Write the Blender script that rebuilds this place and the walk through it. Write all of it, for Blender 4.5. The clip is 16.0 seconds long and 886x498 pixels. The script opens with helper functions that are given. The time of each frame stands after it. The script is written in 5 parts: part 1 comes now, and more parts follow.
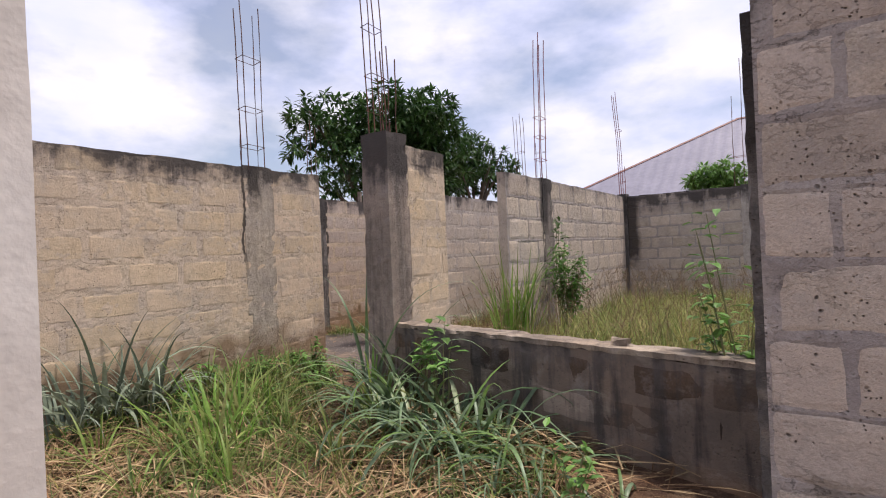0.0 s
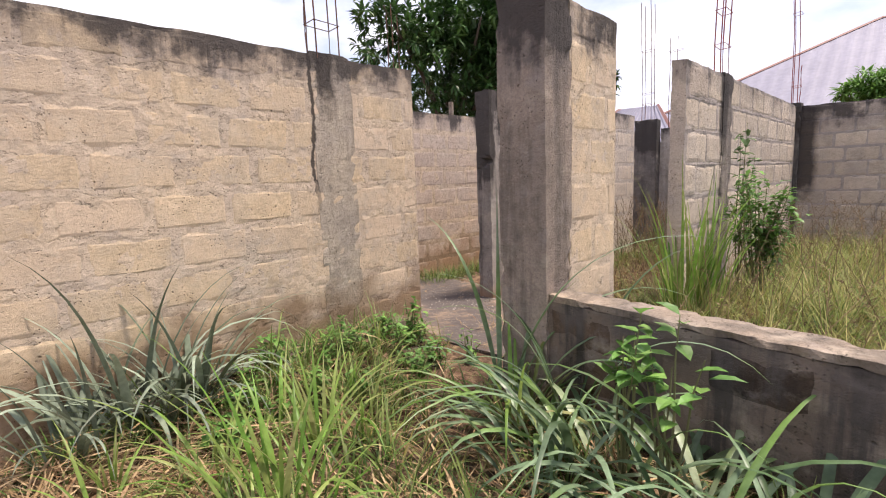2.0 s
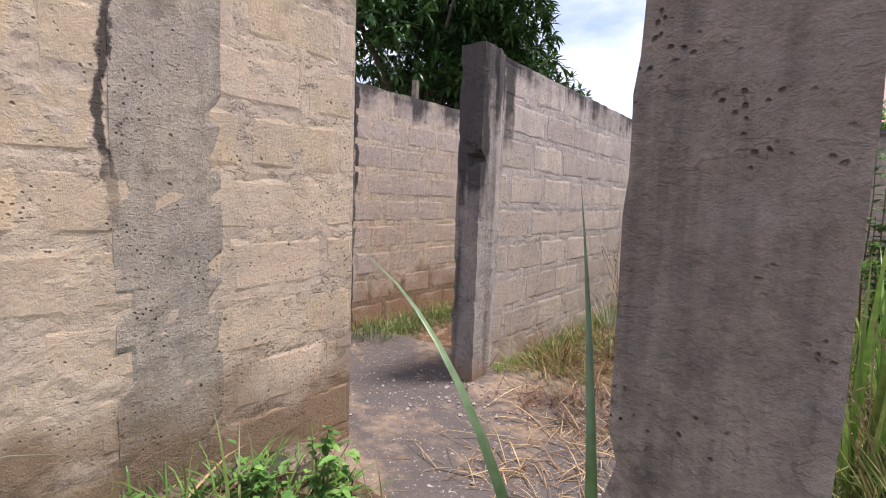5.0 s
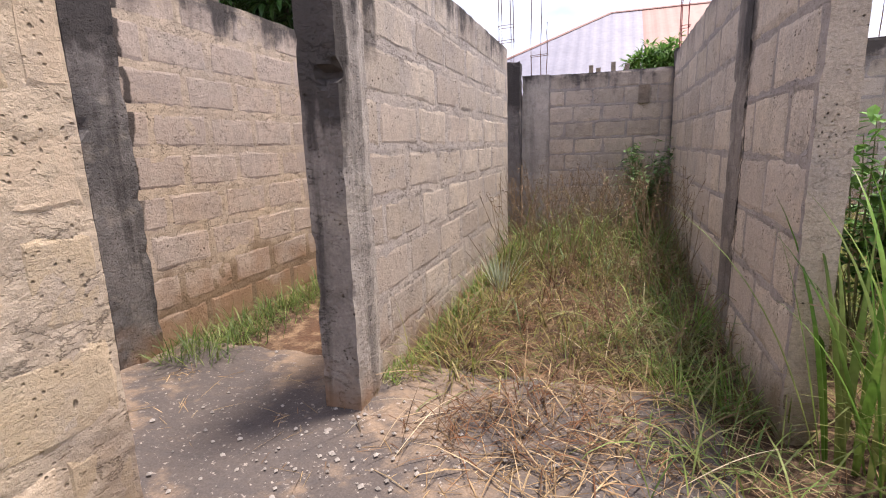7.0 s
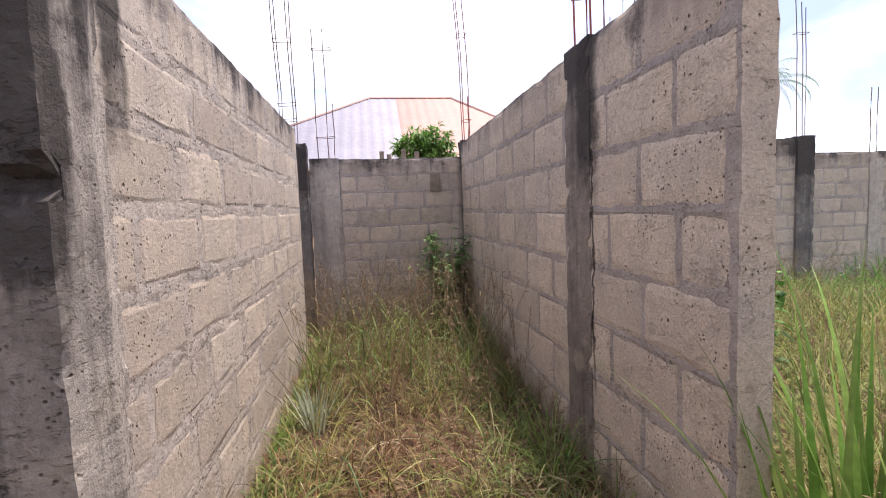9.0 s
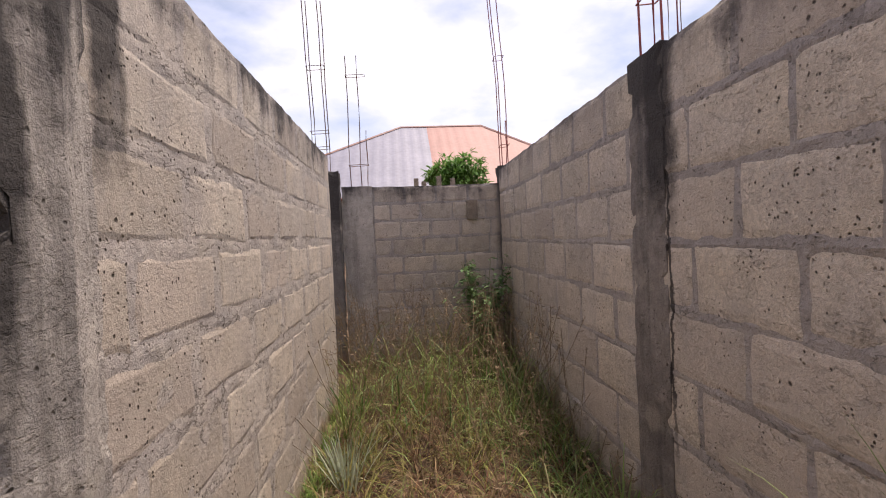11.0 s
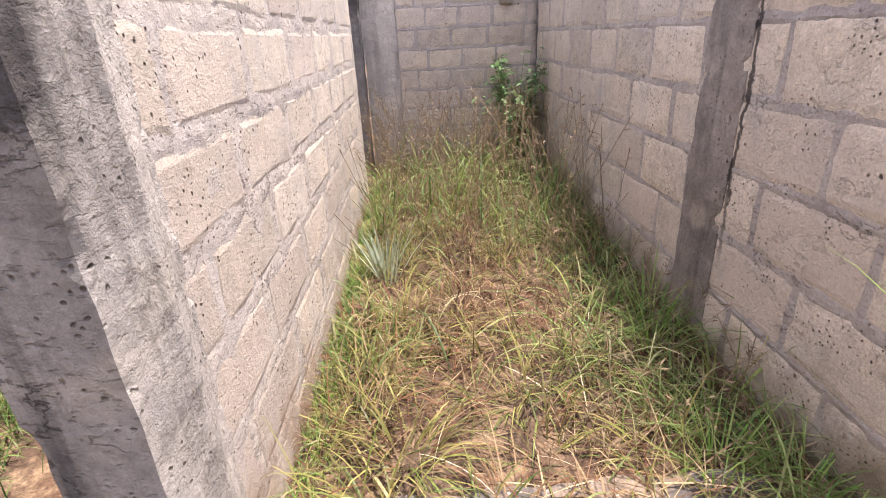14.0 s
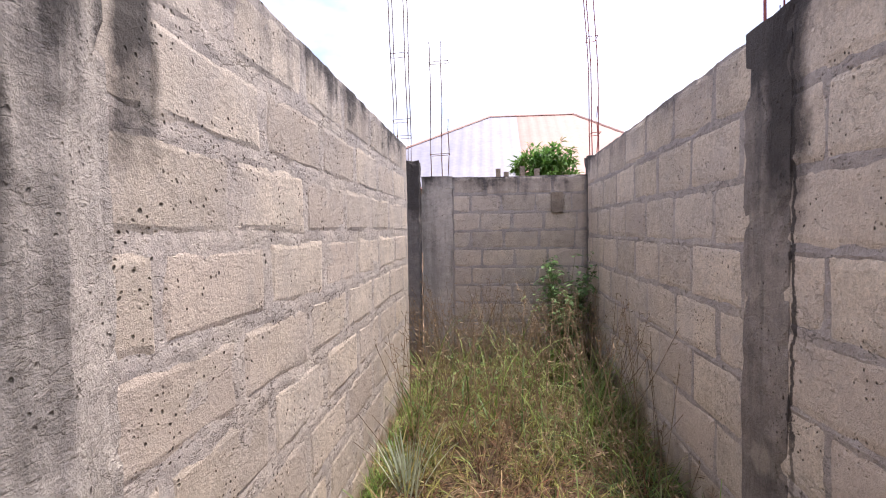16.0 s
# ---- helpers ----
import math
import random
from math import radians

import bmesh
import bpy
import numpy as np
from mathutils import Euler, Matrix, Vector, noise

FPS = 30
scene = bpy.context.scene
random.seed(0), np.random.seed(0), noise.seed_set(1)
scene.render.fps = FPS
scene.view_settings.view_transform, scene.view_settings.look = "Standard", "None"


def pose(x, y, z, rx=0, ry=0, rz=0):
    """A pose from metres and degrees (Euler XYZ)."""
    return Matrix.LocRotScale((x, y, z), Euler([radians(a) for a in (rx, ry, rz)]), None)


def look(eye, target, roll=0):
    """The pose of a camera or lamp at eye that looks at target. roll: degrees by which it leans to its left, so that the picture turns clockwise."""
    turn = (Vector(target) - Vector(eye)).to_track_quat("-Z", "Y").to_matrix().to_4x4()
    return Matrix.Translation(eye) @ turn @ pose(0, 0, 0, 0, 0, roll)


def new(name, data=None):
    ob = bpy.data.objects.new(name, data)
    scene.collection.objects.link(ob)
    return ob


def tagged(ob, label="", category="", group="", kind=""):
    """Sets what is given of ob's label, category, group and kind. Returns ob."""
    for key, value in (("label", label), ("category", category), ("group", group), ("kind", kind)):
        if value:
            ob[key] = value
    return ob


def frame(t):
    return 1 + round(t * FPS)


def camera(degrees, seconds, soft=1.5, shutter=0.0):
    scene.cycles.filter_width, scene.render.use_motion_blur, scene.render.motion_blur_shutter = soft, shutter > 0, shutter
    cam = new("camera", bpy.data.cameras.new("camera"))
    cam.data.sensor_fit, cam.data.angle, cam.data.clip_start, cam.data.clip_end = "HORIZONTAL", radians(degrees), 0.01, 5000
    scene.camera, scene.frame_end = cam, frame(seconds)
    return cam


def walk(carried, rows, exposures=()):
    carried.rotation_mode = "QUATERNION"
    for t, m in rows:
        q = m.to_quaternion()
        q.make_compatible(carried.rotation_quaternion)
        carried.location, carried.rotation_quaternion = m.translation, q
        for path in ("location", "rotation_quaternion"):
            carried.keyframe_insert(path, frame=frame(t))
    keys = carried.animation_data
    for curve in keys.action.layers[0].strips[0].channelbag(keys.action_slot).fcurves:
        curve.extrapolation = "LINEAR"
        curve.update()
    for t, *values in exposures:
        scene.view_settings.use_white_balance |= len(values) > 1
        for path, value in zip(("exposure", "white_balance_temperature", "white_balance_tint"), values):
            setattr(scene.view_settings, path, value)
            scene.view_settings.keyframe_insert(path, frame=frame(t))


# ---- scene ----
cam = camera(83.9, 16.0, 1.1)
PATH = [
    (0, (0.004, -1.166, 1.602), (-1.163, 0.458, 1.61), -2.5),
    (0.5, (-0.362, -0.955, 1.641), (-1.613, 0.605, 1.701), -4.1),
    (1, (-0.837, -0.672, 1.599), (-2.311, 0.673, 1.454), -3.1),
    (1.5, (-1.24, -0.42, 1.626), (-2.808, 0.774, 1.282), -3.0),
    (2, (-1.622, -0.147, 1.649), (-2.983, 1.291, 1.368), -2.1),
    (2.5, (-1.8, 0.013, 1.626), (-3.02, 1.547, 1.226), -1.4),
    (3, (-2.009, 0.419, 1.567), (-3.156, 2.003, 1.146), 1.3),
    (3.5, (-2.23, 0.823, 1.625), (-3.365, 2.456, 1.41), 2.4),
    (4, (-2.574, 1.052, 1.597), (-3.83, 2.588, 1.348), 3.6),
    (6.3, (-3.812, 2.001, 1.545), (-4.753, 3.756, 1.362), -1.9),
    (6.5, (-3.862, 2.069, 1.544), (-4.731, 3.853, 1.293), -2.2),
    (7, (-4.023, 2.415, 1.505), (-4.643, 4.272, 1.097), -1.9),
    (7.5, (-4.137, 2.909, 1.661), (-4.536, 4.857, 1.448), -2.7),
    (8, (-4.151, 3.031, 1.719), (-4.432, 4.954, 1.245), -1.2),
    (8.5, (-4.373, 3.196, 1.745), (-4.227, 5.177, 1.518), -2.5),
    (9, (-4.464, 3.242, 1.744), (-4.181, 5.215, 1.583), -2.1),
    (9.5, (-4.512, 3.289, 1.76), (-4.211, 5.264, 1.676), -1.2),
    (9.7, (-4.503, 3.297, 1.763), (-4.22, 5.273, 1.646), -1.4),
    (11.8, (-4.528, 3.733, 1.818), (-4.382, 5.727, 1.859), -2.4),
    (12, (-4.557, 3.73, 1.831), (-4.382, 5.721, 1.887), -3.1),
    (12.5, (-4.607, 3.732, 1.814), (-4.414, 5.723, 1.804), -1.4),
    (13, (-4.619, 3.747, 1.745), (-4.466, 5.697, 1.324), -2.1),
    (13.5, (-4.638, 3.741, 1.713), (-4.524, 5.617, 1.03), -1.9),
    (14, (-4.631, 3.728, 1.701), (-4.573, 5.562, 0.906), -2.9),
    (14.5, (-4.611, 3.718, 1.698), (-4.509, 5.552, 0.908), -2.9),
    (15, (-4.589, 3.739, 1.718), (-4.449, 5.623, 1.063), -3.3),
    (15.5, (-4.499, 3.789, 1.785), (-4.401, 5.78, 1.623), -2.4),
    (16, (-4.419, 3.824, 1.801), (-4.6, 5.815, 1.723), -0.8),
]
EXPOSURES = [(0, 0.1, 6700, 17), (0.5, 0.08, 6600, 17), (1, 0.2, 6950, 17), (1.5, 0.47, 7000, 17), (2, 0.64, 6900, 17), (2.5, 0.67, 6950, 17), (3, 0.85, 6750, 17), (3.5, 0.76, 6600, 17), (4, 0.68, 6300, 17), (6.5, 0.55, 6500, 17), (7, 0.77, 6650, 17), (7.5, 0.97, 6450, 17), (8, 1.05, 6650, 17), (8.5, 1.1, 6600, 17), (9, 0.8, 6650, 17), (9.5, 0.62, 6800, 17), (12, 0.24, 7000, 17), (12.5, 0.24, 7000, 17), (13, 0.67, 6850, 17), (13.5, 1.27, 6500, 17), (14, 1.57, 6450, 17), (14.5, 1.67, 6450, 17), (15, 1.75, 6450, 17), (15.5, 1.42, 6400, 17), (16, 0.95, 6450, 17)]
walk(cam, [(t, look(eye, target, roll)) for t, eye, target, roll in PATH], EXPOSURES)

# ---- world, sun, exposure ----
SUN_EL, SUN_AZ = 74.8, 44.0     # degrees; azimuth from +y towards +x
world = bpy.data.worlds.new("sky")
scene.world = world
world.use_nodes = True
wt = world.node_tree
bg = wt.nodes["Background"]
sky = wt.nodes.new("ShaderNodeTexSky")
sky.sky_type = 'NISHITA'
sky.sun_disc = False
sky.sun_elevation, sky.sun_rotation = radians(SUN_EL), radians(SUN_AZ)
sky.air_density, sky.dust_density, sky.ozone_density = 1.3, 0.3, 5.0
wc = wt.nodes.new("ShaderNodeTexCoord")
wm = wt.nodes.new("ShaderNodeMapping")
wm.inputs["Scale"].default_value = (1.6, 1.6, 3.4)
wn = wt.nodes.new("ShaderNodeTexNoise")
wn.inputs["Scale"].default_value, wn.inputs["Detail"].default_value, wn.inputs["Roughness"].default_value = 1.5, 7.0, 0.55
wr = wt.nodes.new("ShaderNodeValToRGB")
wr.color_ramp.elements[0].position, wr.color_ramp.elements[1].position = 0.38, 0.57
wr.color_ramp.elements[0].color = (0.32, 0.32, 0.32, 1)
wn2 = wt.nodes.new("ShaderNodeTexNoise")
wn2.inputs["Scale"].default_value, wn2.inputs["Detail"].default_value = 2.6, 5.0
wr2 = wt.nodes.new("ShaderNodeValToRGB")
wr2.color_ramp.elements[0].color, wr2.color_ramp.elements[1].color = (8.4, 9.0, 11.6, 1), (10.2, 10.4, 11.4, 1)
wr2.color_ramp.elements[0].position, wr2.color_ramp.elements[1].position = 0.4, 0.62
wx = wt.nodes.new("ShaderNodeMix")
wx.data_type = 'RGBA'
wt.links.new(wc.outputs["Generated"], wm.inputs["Vector"])
wt.links.new(wm.outputs[0], wn.inputs["Vector"])
wt.links.new(wm.outputs[0], wn2.inputs["Vector"])
wt.links.new(wn.outputs["Fac"], wr.inputs["Fac"])
wt.links.new(wn2.outputs["Fac"], wr2.inputs["Fac"])
wt.links.new(wr.outputs[0], wx.inputs[0])
wt.links.new(sky.outputs[0], wx.inputs[6])
wt.links.new(wr2.outputs[0], wx.inputs[7])
wt.links.new(wx.outputs[2], bg.inputs["Color"])
bg.inputs["Strength"].default_value = 0.094
sun = new("sun", bpy.data.lights.new("sun", 'SUN'))
sun.data.energy, sun.data.angle, sun.data.color = 4.7, radians(9.0), (1.0, 0.94, 0.85)
ce = math.cos(radians(SUN_EL))
sun.matrix_world = look((0, 0, 0), (-ce * math.sin(radians(SUN_AZ)), -ce * math.cos(radians(SUN_AZ)), -math.sin(radians(SUN_EL))))


# ---- materials ----
class Mat:
    """A node material in the making."""

    def __init__(self, name, rough=0.9):
        self.m = bpy.data.materials.new(name)
        self.m.use_nodes = True
        self.t = self.m.node_tree
        self.b = self.t.nodes["Principled BSDF"]
        self.b.inputs["Roughness"].default_value = rough
        self.b.inputs["Specular IOR Level"].default_value = 0.25

    def put(self, sock, v):
        if isinstance(v, bpy.types.NodeSocket):
            self.t.links.new(v, sock)
        elif isinstance(v, tuple) and len(v) == 3 and sock.type == 'RGBA':
            sock.default_value = (*v, 1)
        else:
            sock.default_value = v

    def pos(self, scale=None):
        g = self.t.nodes.new("ShaderNodeNewGeometry").outputs["Position"]
        if scale is None:
            return g
        m = self.t.nodes.new("ShaderNodeMapping")
        m.inputs["Scale"].default_value = scale
        self.t.links.new(g, m.inputs["Vector"])
        return m.outputs[0]

    def noise(self, scale, detail=4.0, vec=None, rough=0.5):
        n = self.t.nodes.new("ShaderNodeTexNoise")
        n.inputs["Scale"].default_value, n.inputs["Detail"].default_value = scale, detail
        n.inputs["Roughness"].default_value = rough
        self.t.links.new(vec or self.pos(), n.inputs["Vector"])
        return n.outputs["Fac"]

    def cells(self, scale, vec=None):
        n = self.t.nodes.new("ShaderNodeTexVoronoi")
        n.inputs["Scale"].default_value = scale
        self.t.links.new(vec or self.pos(), n.inputs["Vector"])
        return n.outputs["Distance"]

    def op(self, kind, a, b=0.0, clamp=False):
        n = self.t.nodes.new("ShaderNodeMath")
        n.operation, n.use_clamp = kind, clamp
        self.put(n.inputs[0], a)
        self.put(n.inputs[1], b)
        return n.outputs[0]

    def span(self, v, lo, hi, a=0.0, b=1.0):
        n = self.t.nodes.new("ShaderNodeMapRange")
        n.clamp = True
        self.put(n.inputs[0], v)
        for i, x in enumerate((lo, hi, a, b)):
            n.inputs[i + 1].default_value = x
        return n.outputs[0]

    def mix(self, f, a, b):
        n = self.t.nodes.new("ShaderNodeMix")
        n.data_type = 'RGBA'
        self.put(n.inputs[0], f)
        self.put(n.inputs[6], a)
        self.put(n.inputs[7], b)
        return n.outputs[2]

    def value(self, col, v):
        n = self.t.nodes.new("ShaderNodeHueSaturation")
        self.put(n.inputs["Value"], v)
        self.put(n.inputs["Color"], col)
        return n.outputs[0]

    def warp(self, scale, amount):
        """Position pushed about by noise, for ragged outlines."""
        n = self.t.nodes.new("ShaderNodeTexNoise")
        n.inputs["Scale"].default_value, n.inputs["Detail"].default_value = scale, 4.0
        self.t.links.new(self.pos(), n.inputs["Vector"])
        v = self.t.nodes.new("ShaderNodeVectorMath")
        v.operation = 'MULTIPLY_ADD'
        self.t.links.new(n.outputs["Color"], v.inputs[0])
        v.inputs[1].default_value = (amount, amount, amount)
        self.t.links.new(self.pos(), v.inputs[2])
        return v.outputs[0]

    def axis(self, i):
        s = self.t.nodes.new("ShaderNodeSeparateXYZ")
        self.t.links.new(self.pos(), s.inputs[0])
        return s.outputs[i]

    def height(self):
        s = self.t.nodes.new("ShaderNodeSeparateXYZ")
        self.t.links.new(self.pos(), s.inputs[0])
        return s.outputs[2]

    def rnd(self):
        return self.t.nodes.new("ShaderNodeObjectInfo").outputs["Random"]

    def island(self):
        return self.t.nodes.new("ShaderNodeNewGeometry").outputs["Random Per Island"]

    def bump(self, h, strength=0.5, dist=0.006):
        n = self.t.nodes.new("ShaderNodeBump")
        n.inputs["Strength"].default_value, n.inputs["Distance"].default_value = strength, dist
        self.t.links.new(h, n.inputs["Height"])
        self.t.links.new(n.outputs[0], self.b.inputs["Normal"])

    def done(self, col):
        self.put(self.b.inputs["Base Color"], col)
        return self.m


def masonry(name, c1, c2, top=None, mud=True, vary=0.14, pit=1.0, streak=0.0, band=0.2, mudz=0.42, scab=0.4, drip=0.55, seams=(), boards=0.0, rough_grain=1.0, mudcol=(0.27, 0.155, 0.085), hue=0.5, pinkish=(0.47, 0.385, 0.325), bumpy=1.0):
    """Weathered block or concrete: pits and scabs with their shade coloured in, grain, mould from the top edge down,
    red mud splash at the foot.

    seams: (axis, place, lowest, half width) of black run-off stains, cracks and dark edges; boards: relief of upright
    shuttering boards."""
    k = Mat(name, 0.95)
    warp = k.warp(9.0, 0.05)
    big, grain = k.noise(2.3, 5), k.noise(70, 6, rough=0.7)
    col = k.mix(k.span(big, 0.35, 0.65), c1, c2)
    col = k.value(col, k.span(grain, 0.25, 0.75, 1 - 0.26 * rough_grain, 1 + 0.22 * rough_grain))
    col = k.value(col, k.span(k.noise(11, 7, warp, 0.7), 0.3, 0.7, 0.78, 1.18))
    if vary:
        col = k.mix(k.op('MULTIPLY', k.span(k.op('FRACT', k.op('MULTIPLY', k.rnd(), 17.0)), 0.35, 0.9), hue), col, pinkish)
        col = k.value(col, k.span(k.rnd(), 0, 1, 1 - vary, 1 + vary))
    patch = k.span(k.noise(5.5, 6, warp, rough=0.7), 0.54, 0.68)
    col = k.mix(k.op('MULTIPLY', patch, 0.45), col, (0.27, 0.24, 0.225))
    pale = k.span(k.noise(3.2, 5, k.pos((1, 1, 1.5)), 0.6), 0.56, 0.66)
    col = k.mix(k.op('MULTIPLY', pale, 0.3), col, (0.52, 0.45, 0.36))
    large = k.op('MULTIPLY', k.span(k.cells(15, warp), 0.07, 0.14, 1, 0), k.span(k.noise(3.7, 3), 0.55, 0.62))
    small = k.op('MULTIPLY', k.span(k.cells(42, warp), 0.10, 0.24, 1, 0), k.span(k.noise(6, 3), 0.51, 0.60))
    hole = k.op('MAXIMUM', large, small)
    # pits: the dark inside each hollow is put into the colour, besides the bump
    col = k.mix(k.op('MULTIPLY', hole, min(1.0, 0.85 * pit)), col, (0.085, 0.068, 0.055))
    crack = k.span(k.op('ABSOLUTE', k.op('SUBTRACT', k.noise(4.5, 8, k.pos((1, 1, 2.0)), 0.62), 0.5)), 0.0, 0.012, 1, 0)
    crack = k.op('MULTIPLY', crack, k.span(k.noise(2.7, 3), 0.48, 0.56))
    col = k.mix(k.op('MULTIPLY', crack, 0.8 * scab), col, (0.085, 0.07, 0.06))
    # short dashes: small shadows of the scabbed face, painted in
    dash = k.span(k.noise(1.0, 4, k.pos((26, 26, 70)), 0.6), 0.60, 0.68)
    col = k.mix(k.op('MULTIPLY', dash, 0.5 * scab), col, (0.13, 0.11, 0.095))
    runs = k.noise(1.0, 6, k.pos((6, 6, 0.5)), 0.6)
    ragged = k.noise(9, 6, warp, 0.7)
    if streak:
        f = k.op('MULTIPLY', k.span(k.op('ADD', runs, k.op('MULTIPLY', k.op('SUBTRACT', ragged, 0.5), 0.25)), 0.50, 0.62), streak)
        col = k.mix(f, col, (0.055, 0.05, 0.048))
    if top is not None:
        d = k.op('ADD', k.op('SUBTRACT', k.height(), top - band), k.op('MULTIPLY', k.op('SUBTRACT', runs, 0.5), drip))
        d = k.op('ADD', d, k.op('MULTIPLY', k.op('SUBTRACT', ragged, 0.5), 0.35))
        blot = k.span(k.noise(2.6, 5, warp, 0.6), 0.36, 0.62, 0.25, 1.0)
        grey = k.op('MULTIPLY', k.span(d, -0.08, 0.07), k.op('MULTIPLY', blot, 0.8))
        col = k.mix(grey, col, (0.15, 0.13, 0.12))
        col = k.mix(k.op('MULTIPLY', k.span(k.op('ADD', d, k.op('MULTIPLY', k.op('SUBTRACT', blot, 0.6), 0.3)), 0.10, 0.24), 0.85), col, (0.05, 0.044, 0.042))
    for axis, place, low, half in seams:
        w = k.op('ADD', k.op('MULTIPLY', k.op('SUBTRACT', k.noise(2.2, 6), 0.5), 0.16), k.op('MULTIPLY', k.op('SUBTRACT', ragged, 0.5), 0.10))
        off = k.op('ABSOLUTE', k.op('ADD', k.op('SUBTRACT', k.axis(axis), place), w))
        f = k.op('MULTIPLY', k.span(off, half * 0.75, half * 1.25, 1, 0), k.span(k.op('ADD', k.height(), k.op('MULTIPLY', k.op('SUBTRACT', ragged, 0.5), 0.7)), low, low + 0.35))
        col = k.mix(k.op('MULTIPLY', f, 0.9), col, (0.042, 0.036, 0.034))
    if mud:
        d = k.op('ADD', k.op('SUBTRACT', mudz, k.height()), k.op('MULTIPLY', k.op('SUBTRACT', k.noise(3.5, 5), 0.5), 0.9))
        col = k.mix(k.op('MULTIPLY', k.span(d, 0.0, 0.3), 0.8), col, mudcol)
    fine = k.noise(240, 2)
    h = k.op('SUBTRACT', k.op('ADD', k.op('MULTIPLY', grain, 0.9), k.op('MULTIPLY', fine, 0.3)), k.op('MULTIPLY', hole, 1.6 * pit))
    h = k.op('SUBTRACT', h, k.op('MULTIPLY', k.op('ADD', crack, dash), 0.8 * scab))
    if boards:
        h = k.op('ADD', h, k.op('MULTIPLY', k.noise(1.0, 3, k.pos((14, 14, 0.25)), 0.4), 1.6 * boards))
    k.bump(k.op('ADD', h, k.op('MULTIPLY', k.noise(17, 6, rough=0.65), 1.3)), 0.85, 0.011 * bumpy)
    return k.done(col)


def leafy(name, stops, rough=0.5, trans=0.25, spread=1.0):
    """Leaves and blades: each one its own tint, from a row of colours."""
    k = Mat(name, rough)
    r = k.t.nodes.new("ShaderNodeValToRGB")
    els = r.color_ramp.elements
    while len(els) < len(stops):
        els.new(0.5)
    for i, c in enumerate(stops):
        els[i].position, els[i].color = i / max(1, len(stops) - 1), (*c, 1)
    mixed = k.op('ADD', k.op('MULTIPLY', k.island(), 0.62 * spread), k.op('MULTIPLY', k.span(k.noise(1.7, 4), 0.32, 0.68), 0.38), True)
    k.t.links.new(mixed, r.inputs["Fac"])
    col = k.value(r.outputs[0], k.span(k.noise(25, 3), 0.3, 0.7, 0.8, 1.2))
    col = k.value(col, k.span(k.op('FRACT', k.op('MULTIPLY', k.island(), 37.0)), 0, 1, 0.62, 1.3))
    k.b.inputs["Subsurface Weight"].default_value = 0.0
    col2 = k.done(col)
    if trans:
        tr = k.t.nodes.new("ShaderNodeBsdfTranslucent")
        k.t.links.new(col, tr.inputs["Color"])
        ms = k.t.nodes.new("ShaderNodeMixShader")
        ms.inputs[0].default_value = trans
        out = k.t.nodes["Material Output"]
        k.t.links.new(k.b.outputs[0], ms.inputs[1])
        k.t.links.new(tr.outputs[0], ms.inputs[2])
        k.t.links.new(ms.outputs[0], out.inputs["Surface"])
    return k.m


TOP = 2.66
LW = ((1, 2.15, 1.35, 0.016), (1, 2.3, 2.1, 0.08), (1, -0.02, 2.2, 0.09))   # stains of the entrance wall
SW = ((1, 5.87, 1.7, 0.13), (1, 5.81, 0.6, 0.012))                        # of the passage wall
W2 = ((1, 4.86, 1.85, 0.075),)
CW = ((1, 4.86, 1.85, 0.075), (1, 4.43, 1.3, 0.06), (1, 4.60, 2.0, 0.03))
RW = ((1, 4.80, 0.9, 0.03),)
# black bands on the boundary wall: passage wall corner, end column edge
BW = ((0, -3.0, 1.0, 0.22), (0, -5.2, 0.5, 0.05))
TAN1, TAN2 = (0.64, 0.49, 0.32), (0.585, 0.465, 0.33)
GREY1, GREY2 = (0.53, 0.44, 0.345), (0.45, 0.385, 0.325)
MUD = (0.20, 0.125, 0.07)
m_tan = masonry("sandcrete_tan", TAN1, TAN2, TOP, pit=0.9, vary=0.05, seams=LW, mudz=0.82, mudcol=MUD, band=0.22, rough_grain=0.45, scab=0.2, pinkish=(0.60, 0.475, 0.37), bumpy=0.5)
m_tan_mortar = masonry("mortar_tan", (0.62, 0.49, 0.35), (0.54, 0.44, 0.345), TOP, vary=0, pit=0.8, seams=LW, mudz=0.82, mudcol=MUD, scab=0.7, band=0.22, rough_grain=0.5, bumpy=0.55)
m_block = masonry("sandcrete_block", (0.56, 0.465, 0.365), (0.50, 0.425, 0.355), TOP + 0.02, band=0.16, seams=SW, vary=0.14, rough_grain=1.25, pit=1.15, mudz=0.5, mudcol=(0.15, 0.11, 0.06))
m_mortar = masonry("mortar_grey", (0.345, 0.30, 0.275), (0.42, 0.365, 0.325), TOP + 0.02, vary=0, pit=0.8, band=0.16, seams=SW, scab=0.7, rough_grain=0.8, mudz=0.5, mudcol=(0.15, 0.11, 0.06))
m_smear = masonry("sandcrete_smeared", (0.58, 0.485, 0.385), (0.53, 0.455, 0.385), TOP + 0.02, band=0.22, drip=0.8, seams=W2, vary=0.12, pit=1.4, rough_grain=0.9, scab=0.15, bumpy=0.6)
m_smear_mortar = masonry("mortar_smeared", (0.47, 0.41, 0.365), (0.53, 0.455, 0.39), TOP + 0.02, vary=0, pit=1.2, band=0.22, drip=0.8, seams=W2, scab=0.6, rough_grain=0.8, bumpy=0.6)
m_low = masonry("sandcrete_back", GREY1, GREY2, 2.42, band=0.14, seams=BW)
m_low_mortar = masonry("mortar_back", (0.34, 0.30, 0.275), (0.38, 0.335, 0.305), 2.42, vary=0, pit=0.4, band=0.14, seams=BW)
